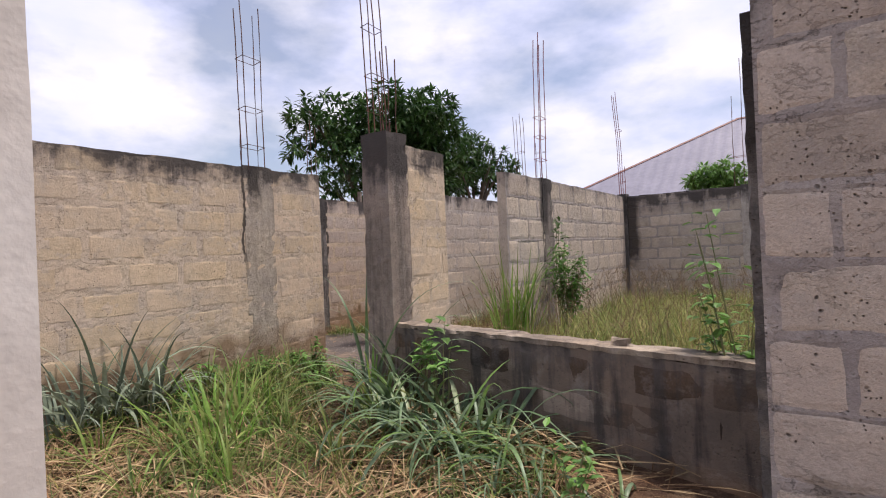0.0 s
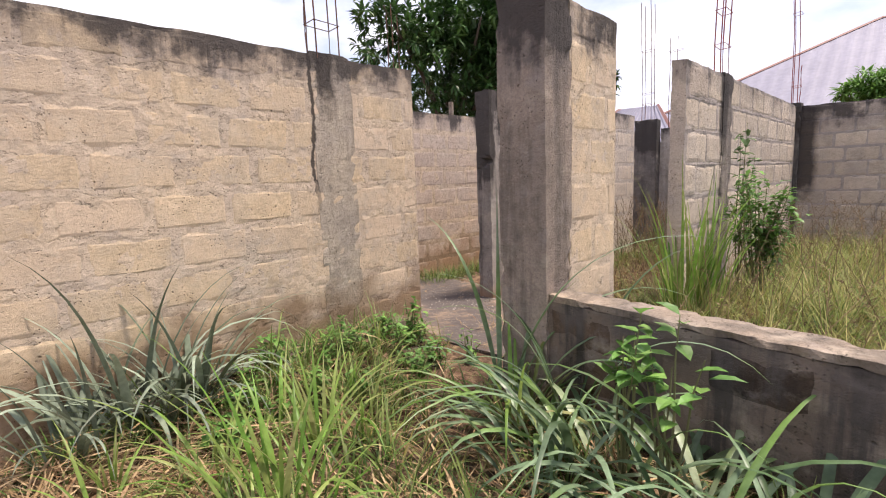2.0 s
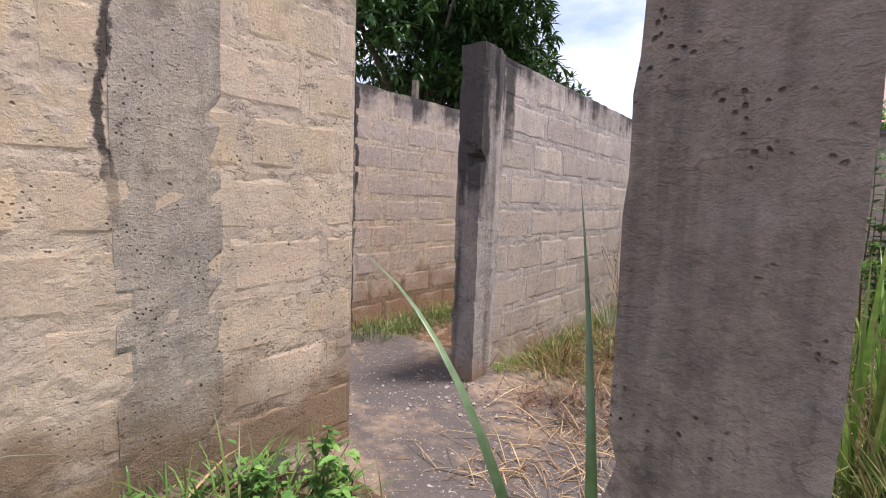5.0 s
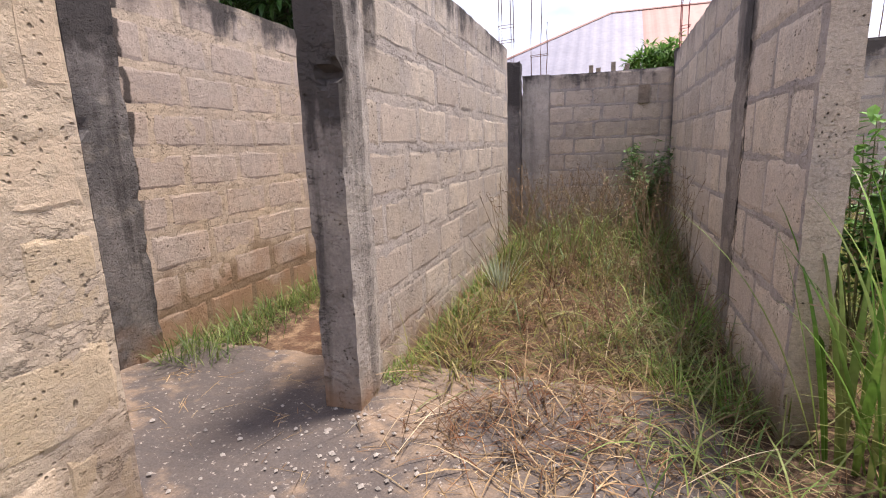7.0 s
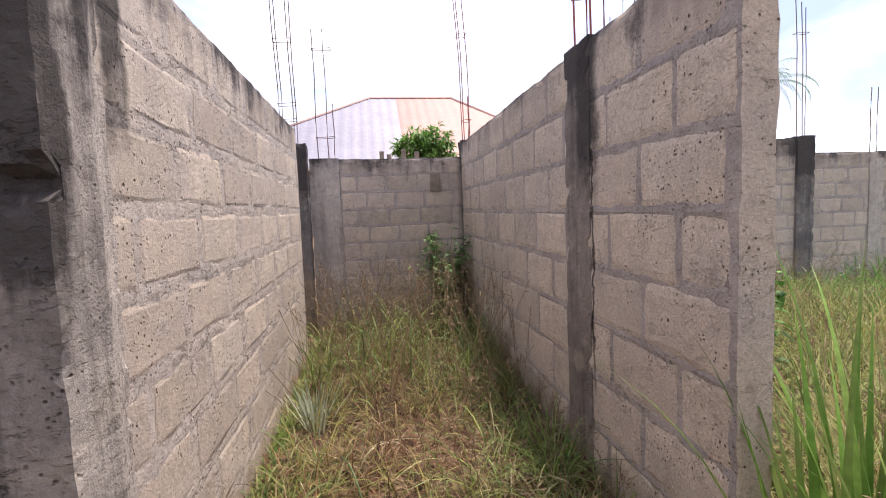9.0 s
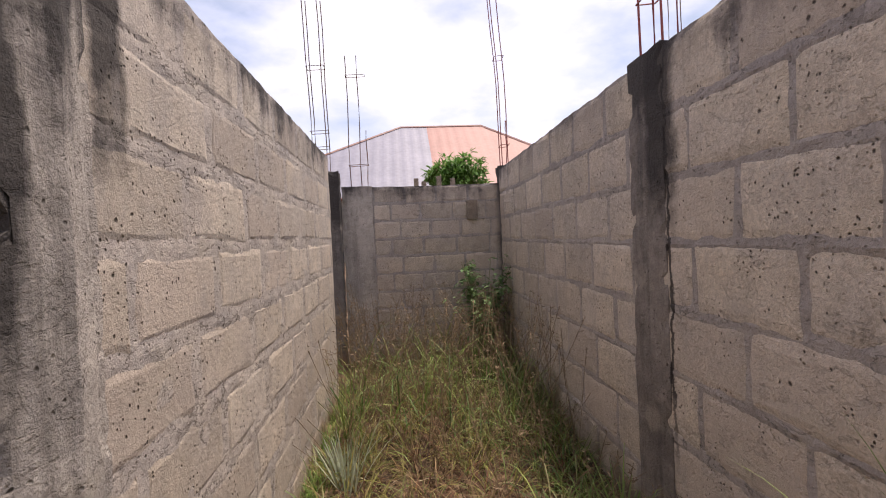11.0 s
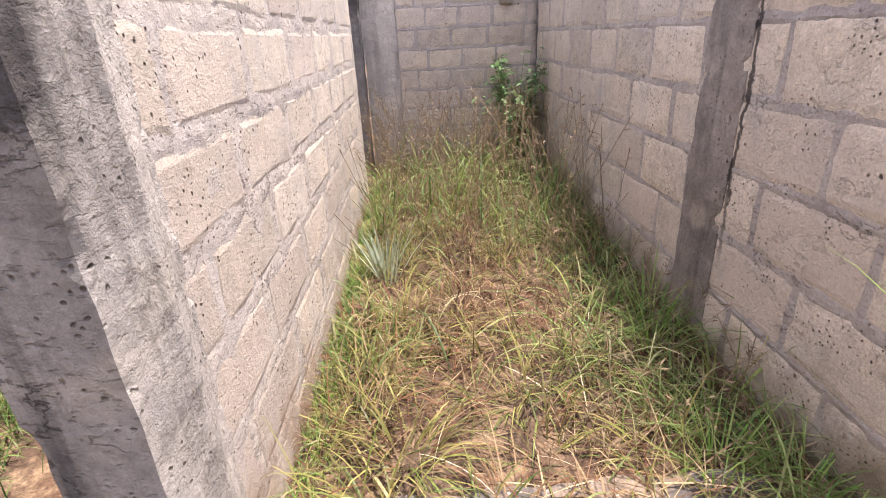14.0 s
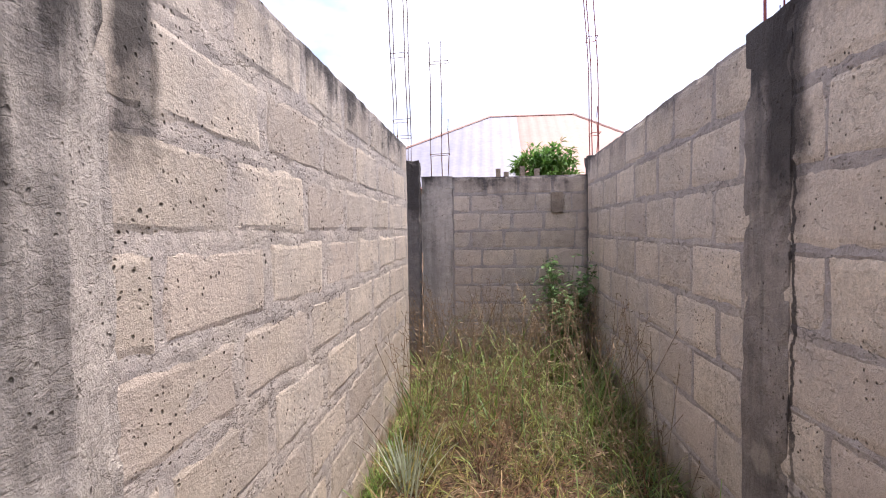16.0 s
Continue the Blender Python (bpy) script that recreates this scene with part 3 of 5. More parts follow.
# ---- walls ----
def wall(name, label, box, axis, mortar, blocks, seed, ragged=0.0, z0=0.2, hollow=0.011, course=0.275, pitch=0.5, cap=0.0, sink=0.0, seg=0.032, joints=None, relief=1.0):
    x0, x1, y0, y1, zb, zt = box
    a0, a1, c0, c1 = (y0, y1, x0, x1) if axis == 'y' else (x0, x1, y0, y1)
    rows = layout(a0, a1, z0, zt - 0.008, course, pitch, cap, seed, ragged, joints)
    ob = mortar_body(name, axis, (c0 + c1) / 2, c1 - c0 - 0.004, a0 + ragged * 0.4, a1, zb, zt, rows, mortar, hollow, seg, sink, relief, blocks)
    tagged(ob, kind="structure", label=label, category="wall")
    lay_blocks(ob, axis, (c0 + c1) / 2, c1 - c0, rows, blocks, seed, uneven=0.003 if relief == 1.0 else 0.0009)
    return ob


wall("wall_entrance", "tan sandcrete block wall with blackened top course", (-5.43, -5.21, -0.04, 3.285, 0.0, 2.69), 'y', m_tan_mortar, m_tan, 3, z0=0.1, hollow=-0.0002, sink=-0.0008, relief=0.8, seg=0.022, course=0.27, pitch=0.52, cap=0.24, joints=(0.346, 0.53))
wall("wall_corridor_left", "pitted sandcrete block wall with smeared mortar", (-5.345, -5.205, 4.74, 8.64, 0.0, 2.62), 'y', m_smear_mortar, m_smear, 5, z0=0.1, hollow=0.0011, sink=-0.0006, relief=0.6, seg=0.022, course=0.278, pitch=0.605, joints=(5.29, 4.93))
slant_wall = wall("wall_corridor_right", "grey sandcrete block wall with a ragged broken end", (-3.2, -3.06, 4.68, 9.98, 0.0, 2.63), 'y', m_mortar, m_block, 8, z0=0.1, ragged=0.05, hollow=0.0075, course=0.306, pitch=0.585, joints=(5.32, 5.04))
wall("wall_back_low", "grey sandcrete boundary wall behind the passage", (-4.85, -3.2, 10.0, 10.16, 0.0, 2.455), 'x', m_low_mortar, m_low, 11, course=0.226, pitch=0.41, cap=0.21)
wall("wall_back_right", "grey sandcrete boundary wall with dark capping course", (-3.0, 2.0, 10.0, 10.16, 0.0, 2.62), 'x', m_low_mortar, m_low, 12, course=0.228, pitch=0.42)
wall("wall_back_far", "low grey boundary wall far across the grass", (2.3, 9.0, 10.0, 10.16, 0.0, 2.4), 'x', m_low_mortar, m_low, 13, course=0.228, pitch=0.42)
wall("wall_back_left", "grey sandcrete boundary wall", (-12.0, -5.68, 10.0, 10.16, 0.0, 2.45), 'x', m_low_mortar, m_low, 14, course=0.228, pitch=0.42)
wall("wall_room", "tan sandcrete wall of the small room, muddy at its foot", (-7.0, -6.84, 4.75, 9.98, 0.0, 2.62), 'y', m_tan_mortar, m_room, 17, z0=0.1, hollow=0.0006, sink=-0.0006, relief=0.5, seg=0.026, course=0.27, pitch=0.52)
wall("wall_pier", "short tan block wall stub beside the entrance pier", (-3.38, -3.19, 2.70, 3.36, 0.0, 2.69), 'y', m_tan_mortar, m_tan, 19, hollow=-0.0002, sink=-0.0008, relief=0.8, seg=0.022, course=0.29, pitch=0.55, cap=0.2)
ob = rough("wall_room_side", (-7.7, -7.0, 2.2, 4.3, 0.0, 2.6), m_room, seg=0.2)
tagged(ob, kind="structure", label="plain tan wall closing the small room", category="wall")


def dwarf_wall():
    """Low wall with a pale coping, running askew from the pier."""
    L, ang = 3.15, math.atan2(-0.163, 1.0)
    r = root("wall_dwarf", -3.18, 2.54, -0.06, label="black-stained low block wall with pale coping, its shaded front coloured darker", category="wall", kind="structure")
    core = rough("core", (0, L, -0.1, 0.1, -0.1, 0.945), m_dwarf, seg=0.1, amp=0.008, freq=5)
    core.parent = r
    cope = rough("coping", (0, L, -0.106, 0.103, 0.945, 0.985), m_coping, seg=0.05, amp=0.005, freq=9, chip=0.03)
    cope.parent = r
    rg = random.Random(4)
    for k2 in range(4):
        z = 0.92 - 0.124 - 0.248 * k2
        s = -0.23 if k2 % 2 else 0.0
        while s < L - 0.05:
            b0, b1 = max(0.0, s), min(s + 0.465, L)
            s += 0.465
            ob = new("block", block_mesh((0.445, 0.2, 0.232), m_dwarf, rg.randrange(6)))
            ob.parent = r
            ob.location = ((b0 + b1) / 2, rg.uniform(-0.003, 0.003), z)
            ob.scale = ((b1 - b0 - 0.016) / 0.445, 1, 1)
    lump = rough("loose_block", (-0.06, 0.06, -0.04, 0.04, 0.0, 0.045), m_coping, seg=0.05, amp=0.012, freq=9, chip=0.05)
    tagged(lump, label="small pale lump of broken block on the coping", category="rubble")
    lump.location = (-0.98, 2.18, 0.925)
    r.rotation_euler = (0, 0, ang)


dwarf_wall()

# ---- columns ----
column("dark streaked concrete pier with tall starter bars", (-3.53, -3.187, 2.41, 2.72, 0.0, 2.80), m_pier,
       [(-3.46, 2.46, 4.6, -0.08, 0.0), (-3.38, 2.46, 4.7, -0.08, 0.02), (-3.46, 2.64, 4.65, -0.10, 0), (-3.38, 2.64, 4.6, -0.06, 0),
        (-3.27, 2.47, 3.6, 0.0, 0), (-3.23, 2.62, 3.55, 0.02, 0), (-3.30, 2.6, 3.7, 0, 0)], (3.05, 3.4, 3.9), group="columns of the house")
column("rough grey concrete column in the entrance wall", (-5.425, -5.207, 2.16, 2.56, 0.0, 2.71), m_colt,
       [(-5.35, 2.24, 4.6, 0, -0.03), (-5.22, 2.24, 4.7, 0, -0.03), (-5.35, 2.46, 4.6, 0, 0.0), (-5.22, 2.46, 4.65, 0, 0.0), (-5.3, 2.2, 3.25, 0, 0)], (2.95, 3.4, 4.0), group="columns of the house")
# pier material on the front face puts its shade into the colour
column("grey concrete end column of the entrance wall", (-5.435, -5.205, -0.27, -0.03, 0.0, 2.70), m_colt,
       [(-5.38, -0.22, 4.2, 0, 0), (-5.25, -0.22, 4.2, 0, 0), (-5.38, -0.08, 3.1, 0, 0), (-5.25, -0.08, 3.1, 0, 0)], (), group="columns of the house", shade_face_mat=m_pier)
corner = column("mouldy concrete column with chipped face, its shaded front coloured darker", (-5.35, -5.15, 4.42, 4.78, 0.0, 2.63), m_corner, [], (), chip=0.016, group="columns of the house", shade_face_mat=m_face, seg=0.028)
for v in corner.children[0].data.vertices:
    p = v.co.copy()
    # upright ridges left by the shuttering, and a slant back to the wall's face
    if p.x > -5.19:
        v.co.x += 0.010 * noise.noise(Vector((p.y * 19.0, p.z * 0.35, 2.0))) + 0.004 * noise.noise(Vector((p.y * 46.0, p.z * 0.8, 5.0))) - 0.045 * smooth(4.60, 4.78, p.y)
    # a knocked-out hole at the arris, and a line of chips above and below it
    if p.y < 4.45 and p.x > -5.27:
        v.co.y += 0.055 * smooth(0.05, 0.02, abs(p.z - 1.83 - 0.25 * (p.x + 5.2))) * smooth(-5.27, -5.23, p.x)
        v.co.y += 0.03 * max(0.0, noise.noise(Vector((p.x * 14, 0.0, p.z * 18)))) * smooth(0.035, 0.015, abs(p.x + 5.2)) * smooth(0.4, 0.3, abs(p.z - 1.85))
slant_column = column("concrete column in the passage wall, streaked black", (-3.206, -3.054, 5.83, 6.18, 0.0, 2.655), m_scol,
       [(-3.17, 5.87, 4.8, 0.03, 0.05), (-3.09, 5.87, 4.9, 0.03, 0.05), (-3.17, 6.09, 4.8, 0.02, 0.05), (-3.09, 6.09, 4.85, 0.02, 0.05)], (2.95, 3.3, 3.6), m_rebar_red, group="columns of the house")
# the passage wall runs a little askew, its near end leaning in
askew = Matrix.Translation((-3.13, 9.98, 0)) @ Matrix.Rotation(radians(-0.8), 4, 'Z') @ Matrix.Translation((3.13, -9.98, 0))
slant_wall.matrix_world = askew
slant_column.matrix_world = askew @ Matrix.Translation(slant_column.location)
# stained, and dark all over: the front's shade is in the colour
column("slim stained concrete column at the passage end, coloured dark for its shaded front", (-5.68, -5.245, 9.80, 10.0, 0.0, 2.65), m_dark,
       [(-5.55, 9.84, 4.85, -0.06, 0), (-5.38, 9.84, 4.9, -0.05, 0), (-5.53, 9.95, 4.8, -0.05, 0), (-5.36, 9.95, 4.8, -0.03, 0)], (2.95, 3.15, 3.95), group="columns of the house")
column("smooth grey column flush with the boundary wall", (-5.24, -4.85, 9.985, 10.17, 0.0, 2.47), m_col,
       [(-5.12, 10.05, 4.15, 0, 0), (-4.98, 10.05, 4.15, 0, 0), (-4.9, 10.1, 3.2, 0, 0)], (2.75, 3.9), group="columns of the house")
column("concrete column where passage wall meets boundary wall", (-3.2, -3.0, 9.96, 10.2, 0.2, 2.68), m_dark,
       [(-3.14, 10.0, 4.9, -0.09, 0), (-3.06, 10.0, 4.95, -0.09, 0), (-3.14, 10.14, 4.9, -0.09, 0), (-3.05, 10.14, 3.3, 0, 0)], (2.95, 4.1), m_rebar_red, group="columns of the house")
column("mouldy concrete column at the small room opening", (-7.01, -6.825, 4.47, 4.79, 0.0, 2.63), m_dark,
       [(-6.97, 4.55, 3.9, 0, 0), (-6.87, 4.55, 4.0, 0, 0), (-6.92, 4.7, 3.9, 0, 0)], (), group="columns of the house")
column("grey concrete column in the boundary wall", (-0.85, -0.5, 9.985, 10.18, 0.2, 2.64), m_col,
       [(-0.78, 10.05, 5.1, 0.0, 0), (-0.6, 10.05, 5.15, 0.0, 0), (-0.6, 10.14, 4.4, 0, 0), (-0.95, 10.1, 4.4, 0, 0)], (3.2,), group="columns of the house")
column("grey concrete column in the boundary wall", (2.0, 2.3, 9.96, 10.2, 0.1, 2.66), m_dark,
       [(2.05, 10.05, 4.7, -0.05, 0), (2.15, 10.05, 4.65, -0.05, 0), (2.25, 10.1, 4.6, -0.03, 0)], (4.2,), group="columns of the house")
column("grey concrete column in the boundary wall", (3.3, 3.55, 9.98, 10.18, 0.1, 2.3), m_col,
       [(3.36, 10.05, 3.4, 0, 0), (3.48, 10.05, 3.4, 0, 0)], (), group="columns of the house")

# near right wall, its reveal's shade coloured in, and the white post beside the start
wall("wall_start", "near tan block wall with rough mortar joints", (-0.12, 2.4, 1.27, 1.46, -0.2, 3.3), 'x', m_mortar, m_block, 23, z0=-0.2, hollow=0.008, course=0.30, pitch=0.55)
column("dark concrete column head with bars by the near wall", (-0.17, 0.06, 1.46, 1.93, -0.2, 2.62), m_dark,
       [(-0.12, 1.52, 4.2, 0, 0), (-0.02, 1.52, 4.2, 0, 0), (-0.12, 1.74, 4.2, 0, 0)], (2.9, 3.2), chip=0.06)
rough("wall_start_left", (-1.45, -1.08, -1.3, -0.88, 0.0, 3.2), m_white, seg=0.1, amp=0.003)
tagged(bpy.data.objects["wall_start_left"], kind="structure", label="white plastered wall end", category="wall")

# ---- buildings beyond the walls ----
def ribbed_roof(name, quad, mat, parent, ribs=20, depth=0.05, split=1.0, mat2=None, label=""):
    """Ribbed sheet between two lines: quad = eave a, eave b, ridge b, ridge a."""
    a, b, c2, d = [Vector(p) for p in quad]
    nrm = (b - a).cross(d - a).normalized()
    verts, faces = [], []
    n = ribs * 4
    for i in range(n + 1):
        s = i / n
        lift = nrm * (depth if i % 4 in (1, 2) else 0.0)
        verts += [a.lerp(b, s) + lift, d.lerp(c2, s) + lift]
    faces = [(2 * i, 2 * i + 2, 2 * i + 3, 2 * i + 1) for i in range(n)]
    ob = mesh_ob(name, verts, faces, mat)
    if mat2:
        ob.data.materials.append(mat2)
        for i, p in enumerate(ob.data.polygons):
            p.material_index = 1 if i > split * n else 0
    ob.parent = parent
    return tagged(ob, label)


def beam(name, p, q, w, mat, parent):
    bm = bmesh.new()
    tube(bm, [Vector(p), Vector(q)], [w, w], 4)
    return part(name, bm, mat, parent)


def hip_front(name, x0, x1, step, foot, ridge, mat, parent, depth=0.013):
    """Ribbed front slope of a hipped roof between x0 and x1; foot = (xl, xr, y, z), ridge likewise."""
    verts, faces = [], []
    n = max(2, int((x1 - x0) / step)) * 4
    for i in range(n + 1):
        x = x0 + (x1 - x0) * i / n
        if x < ridge[0]:
            t = (x - foot[0]) / (ridge[0] - foot[0])
        elif x > ridge[1]:
            t = (foot[1] - x) / (foot[1] - ridge[1])
        else:
            t = 1.0
        lift = depth if i % 4 in (1, 2) else 0.0
        verts += [(x, foot[2], foot[3] + lift), (x, foot[2] + (ridge[2] - foot[2]) * t, foot[3] + (ridge[3] - foot[3]) * t + lift)]
    faces = [(2 * i, 2 * i + 2, 2 * i + 3, 2 * i + 1) for i in range(n)]
    ob = mesh_ob(name, verts, faces, mat)
    ob.parent = parent
    return ob


def hip_house():
    """Large house with a hipped roof, half bare aluminium and half salmon, behind the boundary wall."""
    r = root("house", 0, 0, 0, label="large house with white and salmon metal hip roof", category="house")
    foot, ridge = (-20.0, 15.2, 42.0, 5.0), (-4.1, 3.95, 53.0, 12.8)
    rough("wall", (-19.2, 14.4, 42.8, 60, 0.0, 5.05), m_house, r, seg=2.0, amp=0.02)
    hip_front("roof", foot[0], -1.5, 0.85, foot, ridge, m_roof_white, r)
    hip_front("roof", -1.5, foot[1], 0.85, foot, ridge, m_roof_pink, r)
    fl, fr, rl, rr = (foot[0], foot[2], foot[3]), (foot[1], foot[2], foot[3]), (ridge[0], ridge[2], ridge[3]), (ridge[1], ridge[2], ridge[3])
    for p, q in ((fl, rl), (rl, rr), (rr, fr), (fl, fr)):
        beam("ridge_cap", p, q, 0.13, m_fascia, r)
    ribbed_roof("roof_side", (fr, (foot[1], 64, foot[3]), rr, rr), m_roof_pink, r, ribs=20, depth=0.05)
    ribbed_roof("roof_side", ((foot[0], 64, foot[3]), fl, rl, rl), m_roof_white, r, ribs=20, depth=0.05)


hip_house()


def maroon_house():
    """Bungalow with a maroon ribbed roof, open porch and a low wall."""
    r = root("house", -14, 0, 0, label="unfinished bungalow with maroon metal roof and dark openings", category="house")
    inv = Matrix.Translation(-r.location)
    x0 = -14.4
    parts = [
        rough("wall", (x0 - 1.9, x0 - 1.7, -9.0, -2.35, 0.0, 3.95), m_house, r, seg=0.6, amp=0.01),
        rough("wall", (x0 - 1.9, x0 - 1.7, -1.5, -0.55, 0.0, 3.95), m_house, r, seg=0.6, amp=0.01),
        rough("wall", (x0 - 1.9, x0 - 1.7, -0.55, 0.45, 0.0, 1.05), m_house, r, seg=0.6, amp=0.01),
        rough("wall", (x0 - 1.9, x0 - 1.7, -0.55, 0.45, 2.1, 3.95), m_house, r, seg=0.6, amp=0.01),
        rough("wall", (x0 - 1.9, x0 - 1.7, 0.45, 5.0, 0.0, 3.95), m_house, r, seg=0.6, amp=0.01),
        # added backing, unseen itself, that gives the openings their unlit dark
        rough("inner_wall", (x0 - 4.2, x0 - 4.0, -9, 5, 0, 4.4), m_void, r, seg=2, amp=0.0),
        rough("porch_post", (x0 + 1.0, x0 + 1.2, -1.35, -1.15, 0.0, 2.6), m_house, r, seg=0.3, amp=0.01),
        rough("low_wall", (x0 + 1.1, x0 + 1.3, -8.0, 5.0, -0.2, 1.06), m_house, r, seg=0.4, amp=0.02),
        rough("fascia", (x0 + 1.45, x0 + 1.52, -9.6, 5.5, 2.6, 2.78), m_roof_red, r, seg=1.0, amp=0.0),
    ]
    roof = ribbed_roof("roof", ((x0 + 1.5, -9.6, 2.78), (x0 + 1.5, 5.5, 2.78), (x0 - 3.4, 5.5, 4.75), (x0 - 3.4, -9.6, 4.75)), m_roof_red, r, ribs=40, depth=0.05)
    roof.matrix_parent_inverse = inv
    cap = beam("ridge_cap", (x0 - 3.4, -9.6, 4.78), (x0 - 3.4, 5.5, 4.78), 0.09, m_roof_red, r)
    cap.matrix_parent_inverse = inv


maroon_house()


def far_shed():
    r = root("shed", 0, 0, 0, label="distant long shed with pale green metal roof", category="building")
    rough("wall", (20, 52, 41, 50, 0, 4.5), m_house, r, seg=4, amp=0.02)
    ribbed_roof("roof", ((18, 40, 4.4), (54, 40, 4.4), (54, 46, 7.0), (18, 46, 7.0)), m_roof_teal, r, ribs=50, depth=0.06)


far_shed()


def small_gable():
    r = root("house", 0, 0, 0, label="distant small house with pale gable roof", category="house")
    rough("wall", (-19, -12, 31, 38, 0, 3.3), m_house, r, seg=2, amp=0.02)
    ribbed_roof("roof", ((-19.6, 30.4, 3.2), (-11.4, 30.4, 3.2), (-14.2, 34.5, 6.0), (-16.8, 34.5, 6.0)), m_roof_white, r, ribs=16, depth=0.06)
    beam("ridge_cap", (-19.6, 30.4, 3.2), (-16.8, 34.5, 6.0), 0.12, m_fascia, r)
    beam("ridge_cap", (-11.4, 30.4, 3.2), (-14.2, 34.5, 6.0), 0.12, m_fascia, r)


small_gable()


# ---- plants ----
def ribbon(verts, faces, rootp, direction, length, width, bend, segs=4, across=1, twist=0.0, tip=0.0, rise=86.0):
    """One blade: rises from rootp and arches over towards direction."""
    d = Vector((math.cos(direction), math.sin(direction), 0))
    side = Vector((-d.y, d.x, 0))
    if twist:
        side = (side + Vector((0, 0, twist))).normalized()
    p = Vector(rootp)
    ang = radians(rise) - 0.25 * bend
    step = length / segs
    base = len(verts)
    rows = across + 1
    for i in range(segs + 1):
        s = i / segs
        w = width * (0.45 + 1.1 * s if s < 0.35 else 0.835 * (1 - s) / 0.65 + tip) * 0.5
        up = d * math.cos(ang) + Vector((0, 0, math.sin(ang)))
        if across == 1:
            verts.append(p - side * w)
            verts.append(p + side * w)
        else:
            nrm = side.cross(up)
            verts.append(p - side * w + nrm * w * 0.35)
            verts.append(p.copy())
            verts.append(p + side * w + nrm * w * 0.35)
        p = p + up * step
        ang -= bend * (0.25 + 1.6 * s) * 1.55 / segs
    for i in range(segs):
        for j in range(across):
            a = base + i * rows + j
            faces.append((a, a + 1, a + 1 + rows, a + rows))


def tuft_mesh(name, seed, n, length, width, bend, spread, mat, segs=7, across=2, rise=(58, 89)):
    rg = random.Random(seed)
    verts, faces = [], []
    for i in range(n):
        a = rg.uniform(0, 2 * math.pi)
        rr = spread * math.sqrt(rg.random())
        ribbon(verts, faces, (rr * math.cos(a), rr * math.sin(a), -0.02), a + rg.uniform(-0.7, 0.7), rg.uniform(*length), rg.uniform(*width),
               rg.uniform(*bend), segs, across, rg.uniform(-0.2, 0.2), rise=rg.uniform(*rise))
    me = bpy.data.meshes.new(name)
    me.from_pydata(verts, [], faces)
    me.polygons.foreach_set("use_smooth", [True] * len(me.polygons))
    me.materials.append(mat)
    return me


def place_tufts(name, label, meshes, spots, group, seed=0, category="grass"):
    rg = random.Random(seed)
    for x, y, s in spots:
        ob = new(name, rg.choice(meshes))
        ob.location = (x, y, ground_z(x, y))
        ob.rotation_euler = (0, 0, rg.uniform(0, 6.28))
        ob.scale = (s, s, s * rg.uniform(0.9, 1.1))
        tagged(ob, label=label, category=category, group=group)


def tuft_field(name, label, meshes, spots, seed=0):
    """Many small tufts baked into one mesh."""
    rg = random.Random(seed)
    verts, faces = [], []
    for x, y, s in spots:
        me = rg.choice(meshes)
        m = Matrix.Translation((x, y, surface_z(x, y))) @ Matrix.Rotation(rg.uniform(0, 6.28), 4, 'Z') @ Matrix.Scale(s, 4)
        b = len(verts)
        verts += [m @ v.co for v in me.vertices]
        faces += [[b + i for i in p.vertices] for p in me.polygons]
    tagged(mesh_ob(name, verts, faces, meshes[0].materials[0], True), label=label, category="grass", kind="stuff")


arch = [tuft_mesh("grass_clump", 10 + i, 16, (0.6, 1.2), (0.028, 0.054), (1.1, 2.6), 0.11, m_blade, segs=9) for i in range(5)]
fine = [tuft_mesh("grass_clump", 30 + i, 22, (0.25, 0.65), (0.009, 0.024), (0.6, 2.4), 0.11, m_green, segs=6, across=1) for i in range(4)]
upright = [tuft_mesh("grass_clump", 50 + i, 13, (0.75, 1.4), (0.026, 0.048), (0.1, 0.6), 0.09, m_bright, segs=10, rise=(80, 90)) for i in range(3)]
dark = [tuft_mesh("dry_plant", 60 + i, 24, (0.55, 1.3), (0.030, 0.058), (0.4, 2.3), 0.15, m_darkleaf, segs=10, rise=(80, 90)) for i in range(3)]
yellow = [tuft_mesh("grass_clump", 70 + i, 36, (0.35, 0.8), (0.006, 0.014), (0.3, 1.5), 0.10, m_meadow, segs=4, across=1) for i in range(4)]



def bowed_grass():
    """Tall broad blades that rise along the pier and bow over at their tips."""
    r = root("grass_clump", -3.38, 2.31, ground_z(-3.38, 2.31), label="very tall broad grass blades bowing against the pier", category="grass")
    for dx, way, length, width, bend in ((-0.06, 0.1, 1.85, 0.060, 1.05), (-0.08, 2.9, 1.65, 0.052, 0.85), (-0.02, 0.5, 1.55, 0.050, 1.3), (0.10, 0.2, 1.40, 0.056, 1.5),
                                         (0.14, 0.0, 1.20, 0.050, 1.7), (-0.10, 2.2, 1.50, 0.044, 0.3), (0.02, 1.2, 1.30, 0.046, 0.5), (0.17, 0.4, 1.05, 0.044, 1.9)):
        verts, faces = [], []
        ribbon(verts, faces, (dx, 0.0, -0.02), way, length, width, bend, 14, 2, 0.1, rise=89)
        ob = mesh_ob("blade", verts, faces, m_blade, True)
        ob.parent = r


bowed_grass()
place_tufts("grass_clump", "tall upright green grass in the yard", [tuft_mesh("grass_clump", 96, 14, (0.7, 1.2), (0.022, 0.042), (0.15, 1.2), 0.10, m_bright, segs=8, rise=(74, 90))],
            [(-3.55, 0.78, 1.0), (-3.95, 1.25, 0.85), (-2.95, 0.55, 0.6), (-4.45, 0.35, 0.5)], "tall grass of the yard", 12)
